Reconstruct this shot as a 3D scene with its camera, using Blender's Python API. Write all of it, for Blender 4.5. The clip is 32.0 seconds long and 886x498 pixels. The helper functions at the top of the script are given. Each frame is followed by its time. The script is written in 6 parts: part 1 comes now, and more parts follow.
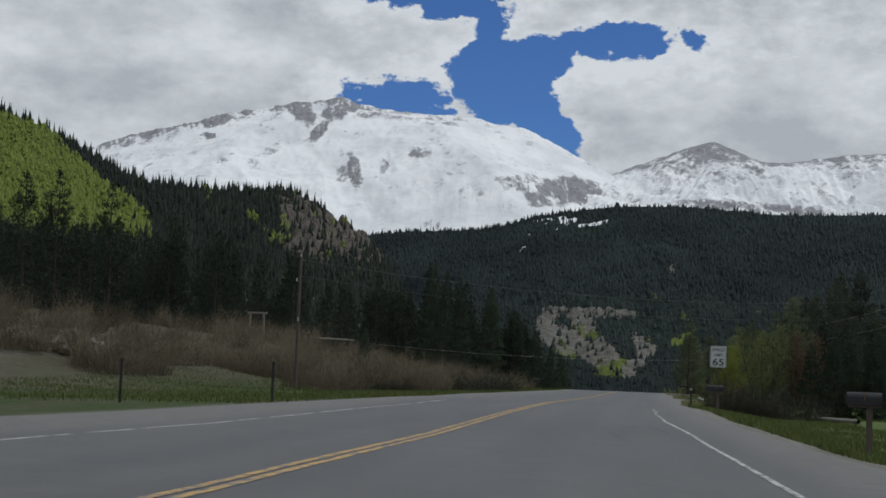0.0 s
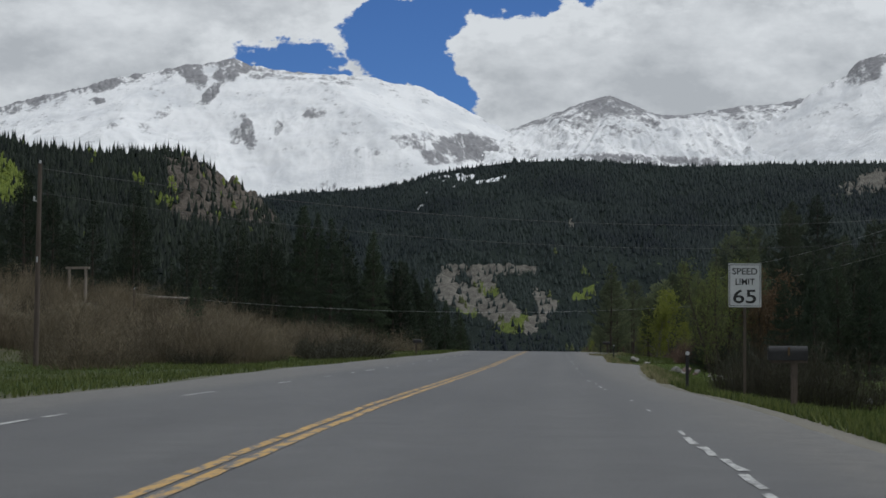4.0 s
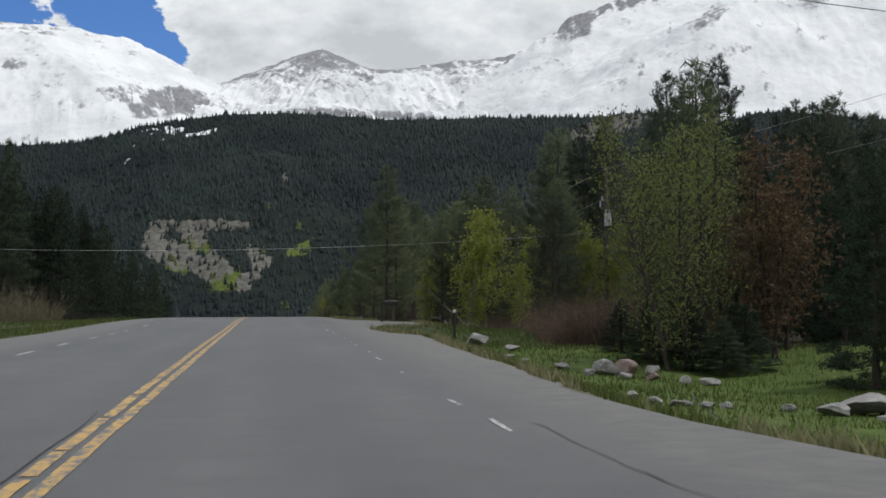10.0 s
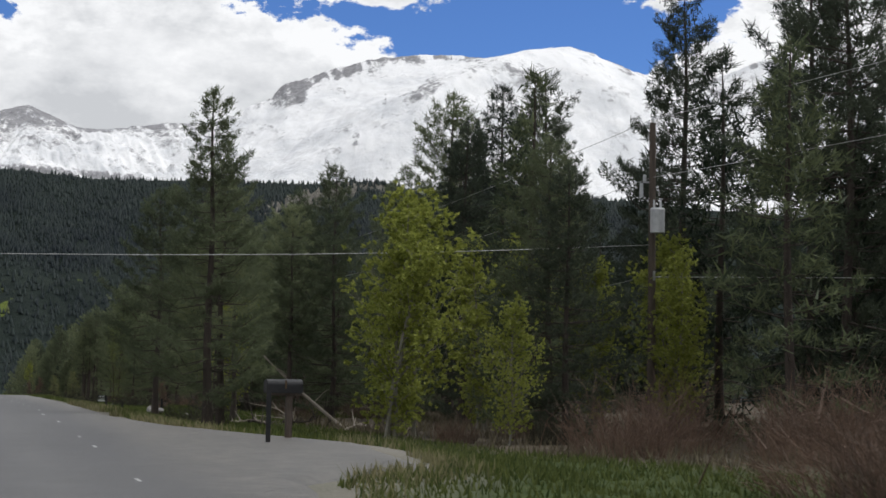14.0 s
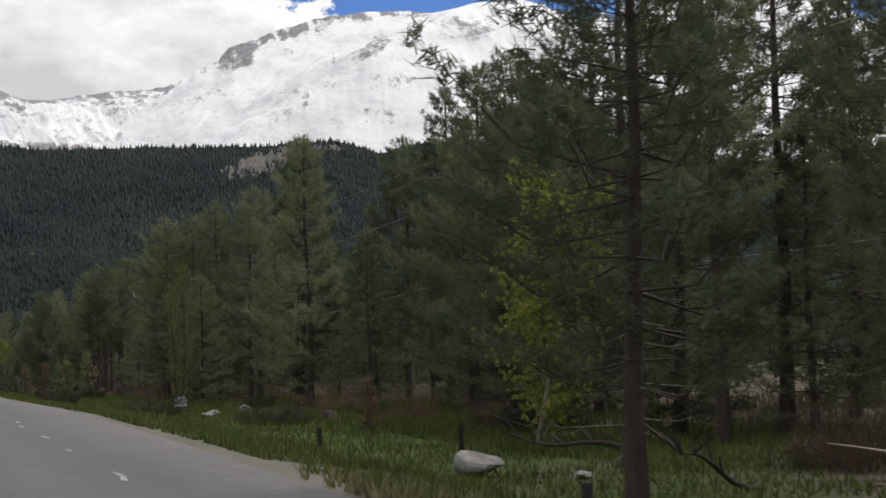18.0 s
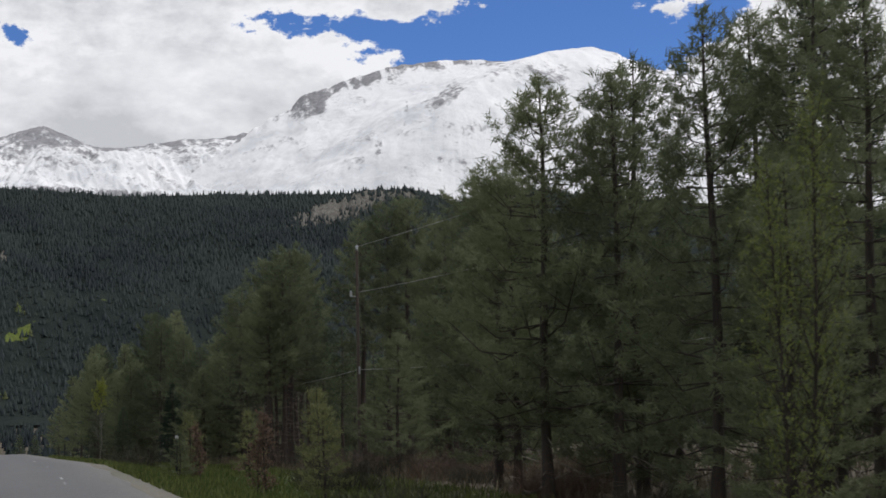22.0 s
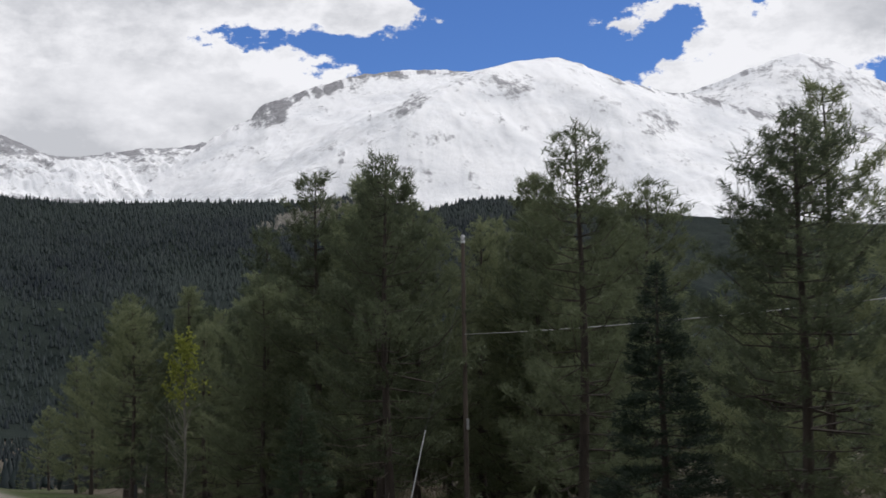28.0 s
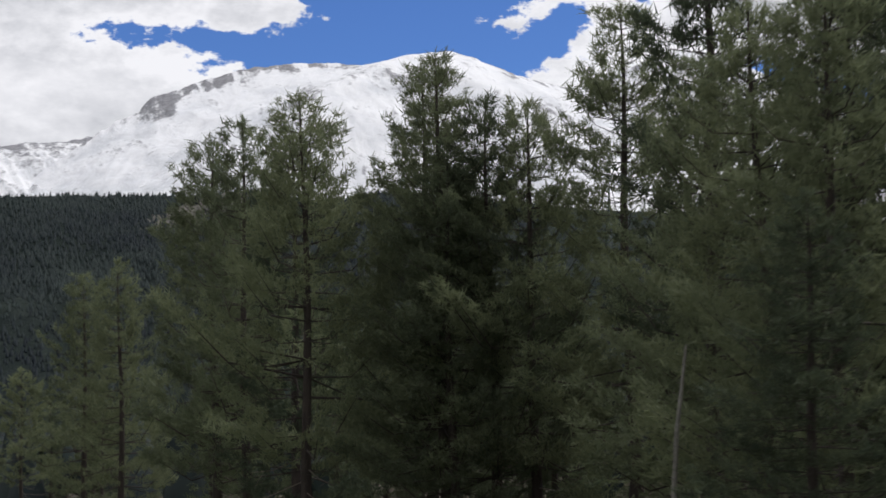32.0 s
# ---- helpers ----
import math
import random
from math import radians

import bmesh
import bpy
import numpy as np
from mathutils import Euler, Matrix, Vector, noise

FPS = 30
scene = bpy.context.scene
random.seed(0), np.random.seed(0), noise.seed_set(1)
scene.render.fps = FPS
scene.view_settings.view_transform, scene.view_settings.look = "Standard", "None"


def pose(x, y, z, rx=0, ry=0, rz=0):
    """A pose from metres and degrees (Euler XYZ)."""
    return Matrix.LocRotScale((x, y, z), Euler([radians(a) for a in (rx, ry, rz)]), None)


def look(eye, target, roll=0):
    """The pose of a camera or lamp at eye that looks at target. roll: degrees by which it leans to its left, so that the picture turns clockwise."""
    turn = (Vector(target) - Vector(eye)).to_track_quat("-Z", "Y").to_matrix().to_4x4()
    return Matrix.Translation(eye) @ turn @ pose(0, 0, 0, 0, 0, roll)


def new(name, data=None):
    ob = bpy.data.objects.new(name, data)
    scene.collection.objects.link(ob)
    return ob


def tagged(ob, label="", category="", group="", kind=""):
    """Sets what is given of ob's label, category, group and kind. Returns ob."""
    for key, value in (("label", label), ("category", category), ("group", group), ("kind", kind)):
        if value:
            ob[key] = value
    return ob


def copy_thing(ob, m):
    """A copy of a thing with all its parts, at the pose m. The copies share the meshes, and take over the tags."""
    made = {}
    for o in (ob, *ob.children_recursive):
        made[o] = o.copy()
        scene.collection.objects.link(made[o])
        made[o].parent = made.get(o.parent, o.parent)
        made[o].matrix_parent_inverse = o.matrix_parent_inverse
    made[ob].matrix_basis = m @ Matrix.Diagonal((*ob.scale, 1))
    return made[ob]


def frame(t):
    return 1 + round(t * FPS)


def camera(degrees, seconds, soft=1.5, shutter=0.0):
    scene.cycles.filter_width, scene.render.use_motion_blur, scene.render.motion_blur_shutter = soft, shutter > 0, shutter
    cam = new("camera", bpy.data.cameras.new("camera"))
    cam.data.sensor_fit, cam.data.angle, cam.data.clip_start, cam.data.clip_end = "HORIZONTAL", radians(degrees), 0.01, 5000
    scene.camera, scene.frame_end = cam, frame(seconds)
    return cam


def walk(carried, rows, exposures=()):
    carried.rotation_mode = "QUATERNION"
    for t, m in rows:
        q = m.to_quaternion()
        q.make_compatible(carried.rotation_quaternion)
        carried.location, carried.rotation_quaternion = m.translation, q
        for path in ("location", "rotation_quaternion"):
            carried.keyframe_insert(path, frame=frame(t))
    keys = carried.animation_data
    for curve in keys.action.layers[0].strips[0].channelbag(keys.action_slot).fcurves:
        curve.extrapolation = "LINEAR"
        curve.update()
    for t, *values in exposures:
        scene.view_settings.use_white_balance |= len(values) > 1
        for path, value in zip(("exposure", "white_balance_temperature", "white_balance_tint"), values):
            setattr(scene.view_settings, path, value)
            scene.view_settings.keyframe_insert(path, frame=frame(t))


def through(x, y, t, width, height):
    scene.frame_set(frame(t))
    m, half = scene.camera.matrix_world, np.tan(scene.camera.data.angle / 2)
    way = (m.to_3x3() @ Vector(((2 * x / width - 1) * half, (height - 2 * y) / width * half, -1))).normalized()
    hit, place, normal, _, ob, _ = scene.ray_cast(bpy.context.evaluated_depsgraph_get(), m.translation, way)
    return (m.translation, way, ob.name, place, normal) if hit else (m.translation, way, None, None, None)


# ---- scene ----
cam = camera(28.7, 32.0, 1.6, 0.15)
PATH = [
    (0, (3.672, -62.572, 0.451), (3.427, -60.593, 0.607), 2.3),
    (0.5, (3.475, -58.058, 0.462), (3.256, -56.075, 0.608), 1.9),
    (1, (3.251, -53.402, 0.473), (3.039, -51.416, 0.586), 1.6),
    (1.5, (3.044, -48.835, 0.467), (2.84, -46.849, 0.575), 1.5),
    (2, (2.852, -44.23, 0.483), (2.664, -42.242, 0.594), 1.4),
    (2.5, (2.677, -39.391, 0.525), (2.523, -37.399, 0.619), 1.0),
    (4.5, (2.21, -18.624, 0.812), (2.085, -16.632, 0.929), 0.6),
    (5, (1.844, -13.635, 0.837), (1.721, -11.642, 0.952), 0.9),
    (5.5, (1.617, -8.231, 0.879), (1.496, -6.238, 0.997), 0.9),
    (6, (1.44, -2.605, 0.924), (1.324, -0.612, 1.04), 0.5),
    (6.5, (1.3, 2.932, 0.968), (1.209, 4.926, 1.084), 0.1),
    (7, (1.202, 8.502, 0.997), (1.169, 10.499, 1.109), -0.1),
    (7.5, (1.189, 14.326, 0.986), (1.166, 16.323, 1.101), -0.1),
    (8, (1.188, 19.936, 1.014), (1.192, 21.933, 1.123), 0.5),
    (8.5, (1.232, 25.539, 1.016), (1.409, 27.53, 1.093), -0.1),
    (9, (1.23, 31.508, 1.046), (1.417, 33.498, 1.107), -0.4),
    (9.5, (1.263, 37.583, 1.078), (1.448, 39.573, 1.14), -0.6),
    (10, (1.365, 43.46, 1.135), (1.567, 45.449, 1.2), -0.3),
    (10.5, (1.428, 49.239, 1.15), (1.708, 51.217, 1.24), -0.6),
    (11, (1.437, 55.083, 1.197), (1.77, 57.053, 1.293), -0.8),
    (11.5, (1.466, 61.015, 1.246), (1.895, 62.965, 1.365), -0.5),
    (12, (1.493, 67.097, 1.225), (1.935, 69.044, 1.352), -0.4),
    (12.5, (1.531, 73.127, 1.296), (2.005, 75.065, 1.427), -0.6),
    (13, (1.57, 79.235, 1.334), (2.069, 81.167, 1.467), -0.3),
    (13.5, (1.653, 85.419, 1.374), (2.165, 87.347, 1.521), 0.3),
    (15.5, (1.88, 107.235, 1.634), (2.486, 109.139, 1.74), 1.3),
    (16, (1.843, 112.202, 1.674), (2.477, 114.097, 1.758), 0.5),
    (16.5, (1.614, 116.965, 1.825), (2.258, 118.857, 1.905), -1.2),
    (17, (1.629, 121.684, 1.799), (2.19, 123.602, 1.883), -1.4),
    (17.5, (1.52, 126.552, 1.79), (2.115, 128.459, 1.875), -1.5),
    (18, (1.4, 131.63, 1.784), (1.987, 133.539, 1.883), -1.6),
    (18.5, (1.351, 136.907, 1.768), (1.935, 138.815, 1.901), -1.4),
    (19, (1.397, 142.376, 1.743), (1.986, 144.282, 1.88), -1.3),
    (19.5, (1.439, 148.029, 1.689), (2.054, 149.927, 1.827), -1.6),
    (20, (1.522, 153.631, 1.587), (2.137, 155.528, 1.73), -2.2),
    (20.5, (1.547, 159.31, 1.509), (2.105, 161.224, 1.66), -1.8),
    (21, (1.568, 165.125, 1.447), (2.067, 167.055, 1.604), -1.5),
    (21.5, (1.669, 170.769, 1.463), (2.193, 172.693, 1.622), -1.3),
    (22, (1.804, 176.246, 1.396), (2.317, 178.173, 1.556), -1.1),
    (22.5, (1.857, 181.659, 1.307), (2.372, 183.585, 1.47), -0.9),
    (23, (1.856, 187.03, 1.224), (2.375, 188.954, 1.389), -0.8),
    (23.5, (1.846, 192.406, 1.12), (2.414, 194.316, 1.288), -0.7),
    (24, (1.858, 197.96, 1.05), (2.391, 199.88, 1.217), -0.3),
    (24.5, (1.874, 203.576, 0.996), (2.471, 205.478, 1.164), -0.4),
    (25, (1.995, 209.224, 0.969), (2.589, 211.126, 1.137), -0.5),
    (25.5, (2.099, 214.886, 0.904), (2.702, 216.785, 1.073), -0.3),
    (26, (2.147, 220.47, 0.84), (2.745, 222.371, 1.011), -0.1),
    (26.5, (2.164, 225.922, 0.701), (2.735, 227.831, 0.874), -0.4),
    (28.5, (2.265, 247.685, 0.009), (2.833, 249.595, 0.187), -1.1),
    (29, (2.235, 252.991, -0.172), (2.847, 254.886, 0.011), -0.6),
    (29.5, (2.18, 258.528, -0.311), (2.822, 260.413, -0.125), -0.1),
    (30, (2.241, 264.232, -0.518), (2.865, 266.123, -0.329), 0.4),
    (30.5, (2.221, 269.935, -0.606), (2.891, 271.809, -0.416), -0.0),
    (31, (2.024, 275.558, -0.842), (2.641, 277.449, -0.639), 0.3),
    (31.5, (1.973, 281.144, -0.997), (2.582, 283.039, -0.798), 0.5),
    (32, (1.795, 286.779, -1.096), (2.481, 288.65, -0.925), -1.4),
]
walk(cam, [(t, look(eye, target, roll)) for t, eye, target, roll in PATH],
     [(0, -0.37, 6050, 7), (1, -0.28, 6070, 7), (2.5, -0.28, 6090, 7), (5, -0.33, 6120, 8), (6, -0.27, 6120, 8), (7, -0.20, 6120, 8), (8.6, 0.10, 6250, 9), (10.2, 0.08, 6250, 8), (12, -0.02, 6250, 8), (13, 0.03, 6300, 9), (15.5, 0.38, 6500, 11), (17.5, 0.30, 6600, 12), (19.5, 0.08, 6400, 12), (24, 0.06, 6320, 12), (32, 0.10, 6300, 13)])

# ---- world and sun ----
SUN_EL, SUN_AZ = radians(60), radians(78)      # azimuth from +y towards +x
world = bpy.data.worlds.new("sky")
scene.world = world
world.use_nodes = True
wt = world.node_tree
wt.nodes.clear()


def wn(kind, **sets):
    n = wt.nodes.new(kind)
    for k, v in sets.items():
        n.inputs[k].default_value = v
    return n


def wmath(op, a, b=None, c=None):
    n = wt.nodes.new("ShaderNodeMath")
    n.operation = op
    for i, v in enumerate((a, b, c)):
        if v is None:
            continue
        if isinstance(v, (int, float)):
            n.inputs[i].default_value = v
        else:
            wt.links.new(v, n.inputs[i])
    return n.outputs[0]


sky = wt.nodes.new("ShaderNodeTexSky")
sky.sky_type = 'NISHITA'
sky.sun_disc = False
sky.sun_elevation, sky.sun_rotation = SUN_EL, SUN_AZ
sky.altitude = 2800
sky.air_density, sky.dust_density, sky.ozone_density = 1.0, 0.3, 2.0
tc = wt.nodes.new("ShaderNodeTexCoord")
sep = wt.nodes.new("ShaderNodeSeparateXYZ")
wt.links.new(tc.outputs["Generated"], sep.inputs[0])
az = wmath("MULTIPLY", wmath("ARCTAN2", sep.outputs[0], sep.outputs[1]), 57.2958)
el = wmath("MULTIPLY", wmath("ARCSINE", sep.outputs[2]), 57.2958)


def wnoise(scale, detail, rough, stretch=(1, 1, 2.2), shift=0.0):
    m = wt.nodes.new("ShaderNodeMapping")
    m.inputs["Scale"].default_value = stretch
    m.inputs["Location"].default_value = (shift, shift * 0.7, shift * 0.3)
    wt.links.new(tc.outputs["Generated"], m.inputs[0])
    n = wn("ShaderNodeTexNoise", Scale=scale, Detail=detail, Roughness=rough)
    wt.links.new(m.outputs[0], n.inputs["Vector"])
    return n.outputs[0]


edge_noise = wnoise(34, 7, 0.6)
lump_noise = wnoise(95, 6, 0.62, (1, 1, 1.4), shift=5.3)
big_noise = wnoise(3.0, 4, 0.5, shift=3.1)
body_noise = wnoise(13, 8, 0.55, (1, 1, 2.0), shift=1.7)
# openings in the cloud: azimuth, elevation, half width, half height, lean
HOLES = [(-8.7, 9.3, 2.0, 0.80, 0.0), (-5.4, 10.1, 1.75, 1.5, 0.0), (-3.9, 8.7, 1.3, 1.25, -0.7), (-4.1, 10.9, 1.2, 0.8, 0.0), (-1.7, 11.5, 2.6, 0.58, 0.05), (-5.75, 11.8, 0.6, 0.85, 0.0),
         (-6.6, 12.6, 1.7, 0.65, -0.05), (-8.9, 12.7, 1.5, 0.40, 0.0), (18.5, 11.2, 5.8, 1.60, 0.0), (12.4, 11.85, 3.2, 0.46, -0.06), (19.7, 13.1, 4.4, 1.0, 0.0),
         (23.7, 11.7, 1.6, 0.95, 0.4), (1.0, 11.6, 0.6, 0.45, -0.4), (27.1, 13.2, 0.4, 0.6, 0.6), (31.4, 10.2, 1.0, 0.55, -0.2), (33.5, 9.6, 1.4, 0.5, -0.2)]
hole = None
for a0, e0, wa, we, lean in HOLES:
    da = wmath("SUBTRACT", az, a0)
    de = wmath("SUBTRACT", wmath("SUBTRACT", el, e0), wmath("MULTIPLY", da, lean))
    q = wmath("ADD", wmath("POWER", wmath("DIVIDE", da, wa), 2), wmath("POWER", wmath("DIVIDE", de, we), 2))
    v = wmath("MULTIPLY", wmath("SUBTRACT", 1.0, wmath("SQRT", q)), min(wa, we))
    hole = v if hole is None else wmath("MAXIMUM", hole, v)
hole = wmath("MAXIMUM", hole, -1.2)
# far from the view the cover is broken by noise alone
far = wmath("MULTIPLY", wmath("SUBTRACT", big_noise, 0.60), 6.0)
inview = wn("ShaderNodeMapRange")
wt.links.new(wmath("ABSOLUTE", wmath("SUBTRACT", az, 8.0)), inview.inputs[0])
inview.inputs[1].default_value, inview.inputs[2].default_value, inview.inputs[3].default_value, inview.inputs[4].default_value = 27, 40, 1, 0
upper = wn("ShaderNodeMapRange")
wt.links.new(el, upper.inputs[0])
upper.inputs[1].default_value, upper.inputs[2].default_value, upper.inputs[3].default_value, upper.inputs[4].default_value = 15, 22, 1, 0
keep = wmath("MULTIPLY", inview.outputs[0], upper.outputs[0])
gap = wmath("ADD", wmath("MULTIPLY", hole, keep), wmath("MULTIPLY", far, wmath("SUBTRACT", 1.0, keep)))
ragged = wmath("ADD", wmath("MULTIPLY", wmath("SUBTRACT", edge_noise, 0.5), 1.15), wmath("MULTIPLY", wmath("SUBTRACT", lump_noise, 0.5), 0.9))
gap = wmath("ADD", gap, ragged)
clear = wn("ShaderNodeMapRange")
clear.interpolation_type = 'SMOOTHSTEP'
wt.links.new(gap, clear.inputs[0])
clear.inputs[1].default_value, clear.inputs[2].default_value = -0.04, 0.12
shade = wn("ShaderNodeMapRange")
puff = wmath("ADD", wmath("MULTIPLY", body_noise, 0.66), wmath("ADD", wmath("MULTIPLY", edge_noise, 0.22), wmath("MULTIPLY", lump_noise, 0.12)))
wt.links.new(wmath("ADD", puff, wmath("MULTIPLY", wmath("MAXIMUM", gap, -0.9), 0.13)), shade.inputs[0])
shade.inputs[1].default_value, shade.inputs[2].default_value = 0.28, 0.51
tone = wt.nodes.new("ShaderNodeValToRGB")
tone.color_ramp.elements[0].color = (5.3, 5.4, 5.55, 1)
tone.color_ramp.elements[1].color = (8.5, 8.5, 8.5, 1)
wt.links.new(shade.outputs[0], tone.inputs[0])
deep = wt.nodes.new("ShaderNodeMix")
deep.data_type, deep.blend_type = 'RGBA', 'MULTIPLY'
deep.inputs[0].default_value = 1.0
wt.links.new(sky.outputs[0], deep.inputs[6])
deep.inputs[7].default_value = (0.45, 0.63, 0.93, 1)
mixc = wt.nodes.new("ShaderNodeMix")
mixc.data_type = 'RGBA'
wt.links.new(clear.outputs[0], mixc.inputs[0])
wt.links.new(tone.outputs[0], mixc.inputs[6])
wt.links.new(deep.outputs[2], mixc.inputs[7])
bg = wn("ShaderNodeBackground", Strength=0.10)
wt.links.new(mixc.outputs[2], bg.inputs[0])
wo = wt.nodes.new("ShaderNodeOutputWorld")
wt.links.new(bg.outputs[0], wo.inputs[0])

sun_data = bpy.data.lights.new("sun", 'SUN')
sun_data.energy, sun_data.angle, sun_data.color = 1.75, radians(4), (1.0, 0.985, 0.965)
sun = new("sun", sun_data)
sun.matrix_world = look((0, 0, 100), (-math.sin(SUN_AZ) * 100 * math.cos(SUN_EL), -math.cos(SUN_AZ) * 100 * math.cos(SUN_EL), 100 - 100 * math.sin(SUN_EL)))

# ---- materials ----


def material(name, build):
    m = bpy.data.materials.new(name)
    m.use_nodes = True
    t = m.node_tree
    b = t.nodes["Principled BSDF"]
    build(t, b)
    return m


def ramp(t, fac, stops):
    r = t.nodes.new("ShaderNodeValToRGB")
    while len(r.color_ramp.elements) < len(stops):
        r.color_ramp.elements.new(0.5)
    for e, (p, c) in zip(r.color_ramp.elements, stops):
        e.position, e.color = p, (*c, 1)
    t.links.new(fac, r.inputs[0])
    return r.outputs[0]


def tnoise(t, scale, detail=4, rough=0.55, stretch=(1, 1, 1), space="Object"):
    c = t.nodes.new("ShaderNodeTexCoord")
    m = t.nodes.new("ShaderNodeMapping")
    m.inputs["Scale"].default_value = stretch
    t.links.new(c.outputs[space], m.inputs[0])
    n = t.nodes.new("ShaderNodeTexNoise")
    n.inputs["Scale"].default_value, n.inputs["Detail"].default_value, n.inputs["Roughness"].default_value = scale, detail, rough
    t.links.new(m.outputs[0], n.inputs["Vector"])
    return n.outputs[0]


def mixcol(t, fac, a, b, mode='MIX'):
    n = t.nodes.new("ShaderNodeMix")
    n.data_type, n.blend_type = 'RGBA', mode
    for sock, v in ((n.inputs[0], fac), (n.inputs[6], a), (n.inputs[7], b)):
        if isinstance(v, (int, float)):
            sock.default_value = v
        elif isinstance(v, tuple):
            sock.default_value = (*v, 1)
        else:
            t.links.new(v, sock)
    return n.outputs[2]


def tmath(t, op, a, b=0.0):
    n = t.nodes.new("ShaderNodeMath")
    n.operation = op
    for i, v in enumerate((a, b)):
        if isinstance(v, (int, float)):
            n.inputs[i].default_value = v
        else:
            t.links.new(v, n.inputs[i])
    return n.outputs[0]


def bump(t, b, height, strength=0.3, distance=0.02):
    n = t.nodes.new("ShaderNodeBump")
    n.inputs["Strength"].default_value, n.inputs["Distance"].default_value = strength, distance
    t.links.new(height, n.inputs["Height"])
    t.links.new(n.outputs[0], b.inputs["Normal"])


def attr(t, name):
    n = t.nodes.new("ShaderNodeAttribute")
    n.attribute_name = name
    return n.outputs["Fac"]


def plain(name, lo, hi, scale, rough=0.8, metal=0.0, fine=None, bumpy=0.2, stretch=(1, 1, 1)):
    def build(t, b):
        n1 = tnoise(t, scale, 5, 0.6, stretch)
        n2 = tnoise(t, scale * (fine or 9), 3, 0.6, stretch)
        mixed = tmath(t, "ADD", tmath(t, "MULTIPLY", n1, 0.6), tmath(t, "MULTIPLY", n2, 0.4))
        t.links.new(ramp(t, mixed, [(0.32, lo), (0.68, hi)]), b.inputs["Base Color"])
        b.inputs["Roughness"].default_value, b.inputs["Metallic"].default_value = rough, metal
        b.inputs["Specular IOR Level"].default_value = 0.3
        bump(t, b, n2, bumpy)
    return material(name, build)


def foliage(name, dark, light, by="object", gloss=0.65, patch=1.6, through=0.3, own=0.5, span=(0.22, 0.72)):
    def build(t, b):
        if by == "island":
            r = t.nodes.new("ShaderNodeNewGeometry").outputs["Random Per Island"]
        else:
            r = t.nodes.new("ShaderNodeObjectInfo").outputs["Random"]
        n = tnoise(t, patch, 4, 0.6)
        f = tmath(t, "ADD", tmath(t, "MULTIPLY", r, own), tmath(t, "MULTIPLY", n, 1 - own))
        col = ramp(t, f, [(span[0], dark), (span[1], light)])
        t.links.new(col, b.inputs["Base Color"])
        b.inputs["Roughness"].default_value = gloss
        b.inputs["Specular IOR Level"].default_value = 0.2
        # leaves let some light through
        tr = t.nodes.new("ShaderNodeBsdfTranslucent")
        t.links.new(col, tr.inputs[0])
        mx = t.nodes.new("ShaderNodeMixShader")
        mx.inputs[0].default_value = through
        t.links.new(b.outputs[0], mx.inputs[1])
        t.links.new(tr.outputs[0], mx.inputs[2])
        t.links.new(mx.outputs[0], t.nodes["Material Output"].inputs[0])
    return material(name, build)


def asphalt_build(t, b):
    n1 = tnoise(t, 0.22, 4, 0.6, (1.6, 0.25, 1))
    n2 = tnoise(t, 90, 2, 0.7)
    n3 = tnoise(t, 1.4, 5, 0.6)
    base = ramp(t, n1, [(0.30, (0.050, 0.050, 0.052)), (0.70, (0.085, 0.084, 0.083))])
    speck = ramp(t, n2, [(0.35, (0.55, 0.55, 0.55)), (0.7, (1.25, 1.25, 1.25))])
    col = mixcol(t, 1.0, base, speck, 'MULTIPLY')
    col = mixcol(t, 0.35, col, ramp(t, n3, [(0.35, (0.6, 0.6, 0.6)), (0.65, (1.15, 1.15, 1.15))]), 'MULTIPLY')
    col = mixcol(t, tmath(t, "MULTIPLY", attr(t, "worn"), 0.30), col, ramp(t, n3, [(0.3, (0.075, 0.074, 0.072)), (0.7, (0.125, 0.122, 0.118))]))
    n4 = tnoise(t, 3.5, 5, 0.65)
    grit = mixcol(t, 1.0, ramp(t, n4, [(0.3, (0.095, 0.088, 0.076)), (0.7, (0.155, 0.144, 0.126))]), speck, 'MULTIPLY')
    col = mixcol(t, tmath(t, "MULTIPLY", attr(t, "dust"), tmath(t, "MULTIPLY", n4, 1.5)), col, grit)
    t.links.new(col, b.inputs["Base Color"])
    b.inputs["Roughness"].default_value = 0.56
    b.inputs["Specular IOR Level"].default_value = 0.4
    bump(t, b, n2, 0.35, 0.01)


def paint(name, colour, worn=0.36):
    def build(t, b):
        n = tnoise(t, 9, 6, 0.7, (1, 0.3, 1))
        t.links.new(ramp(t, n, [(worn, (0.11, 0.11, 0.11)), (worn + 0.14, colour)]), b.inputs["Base Color"])
        b.inputs["Roughness"].default_value = 0.7
    return material(name, build)


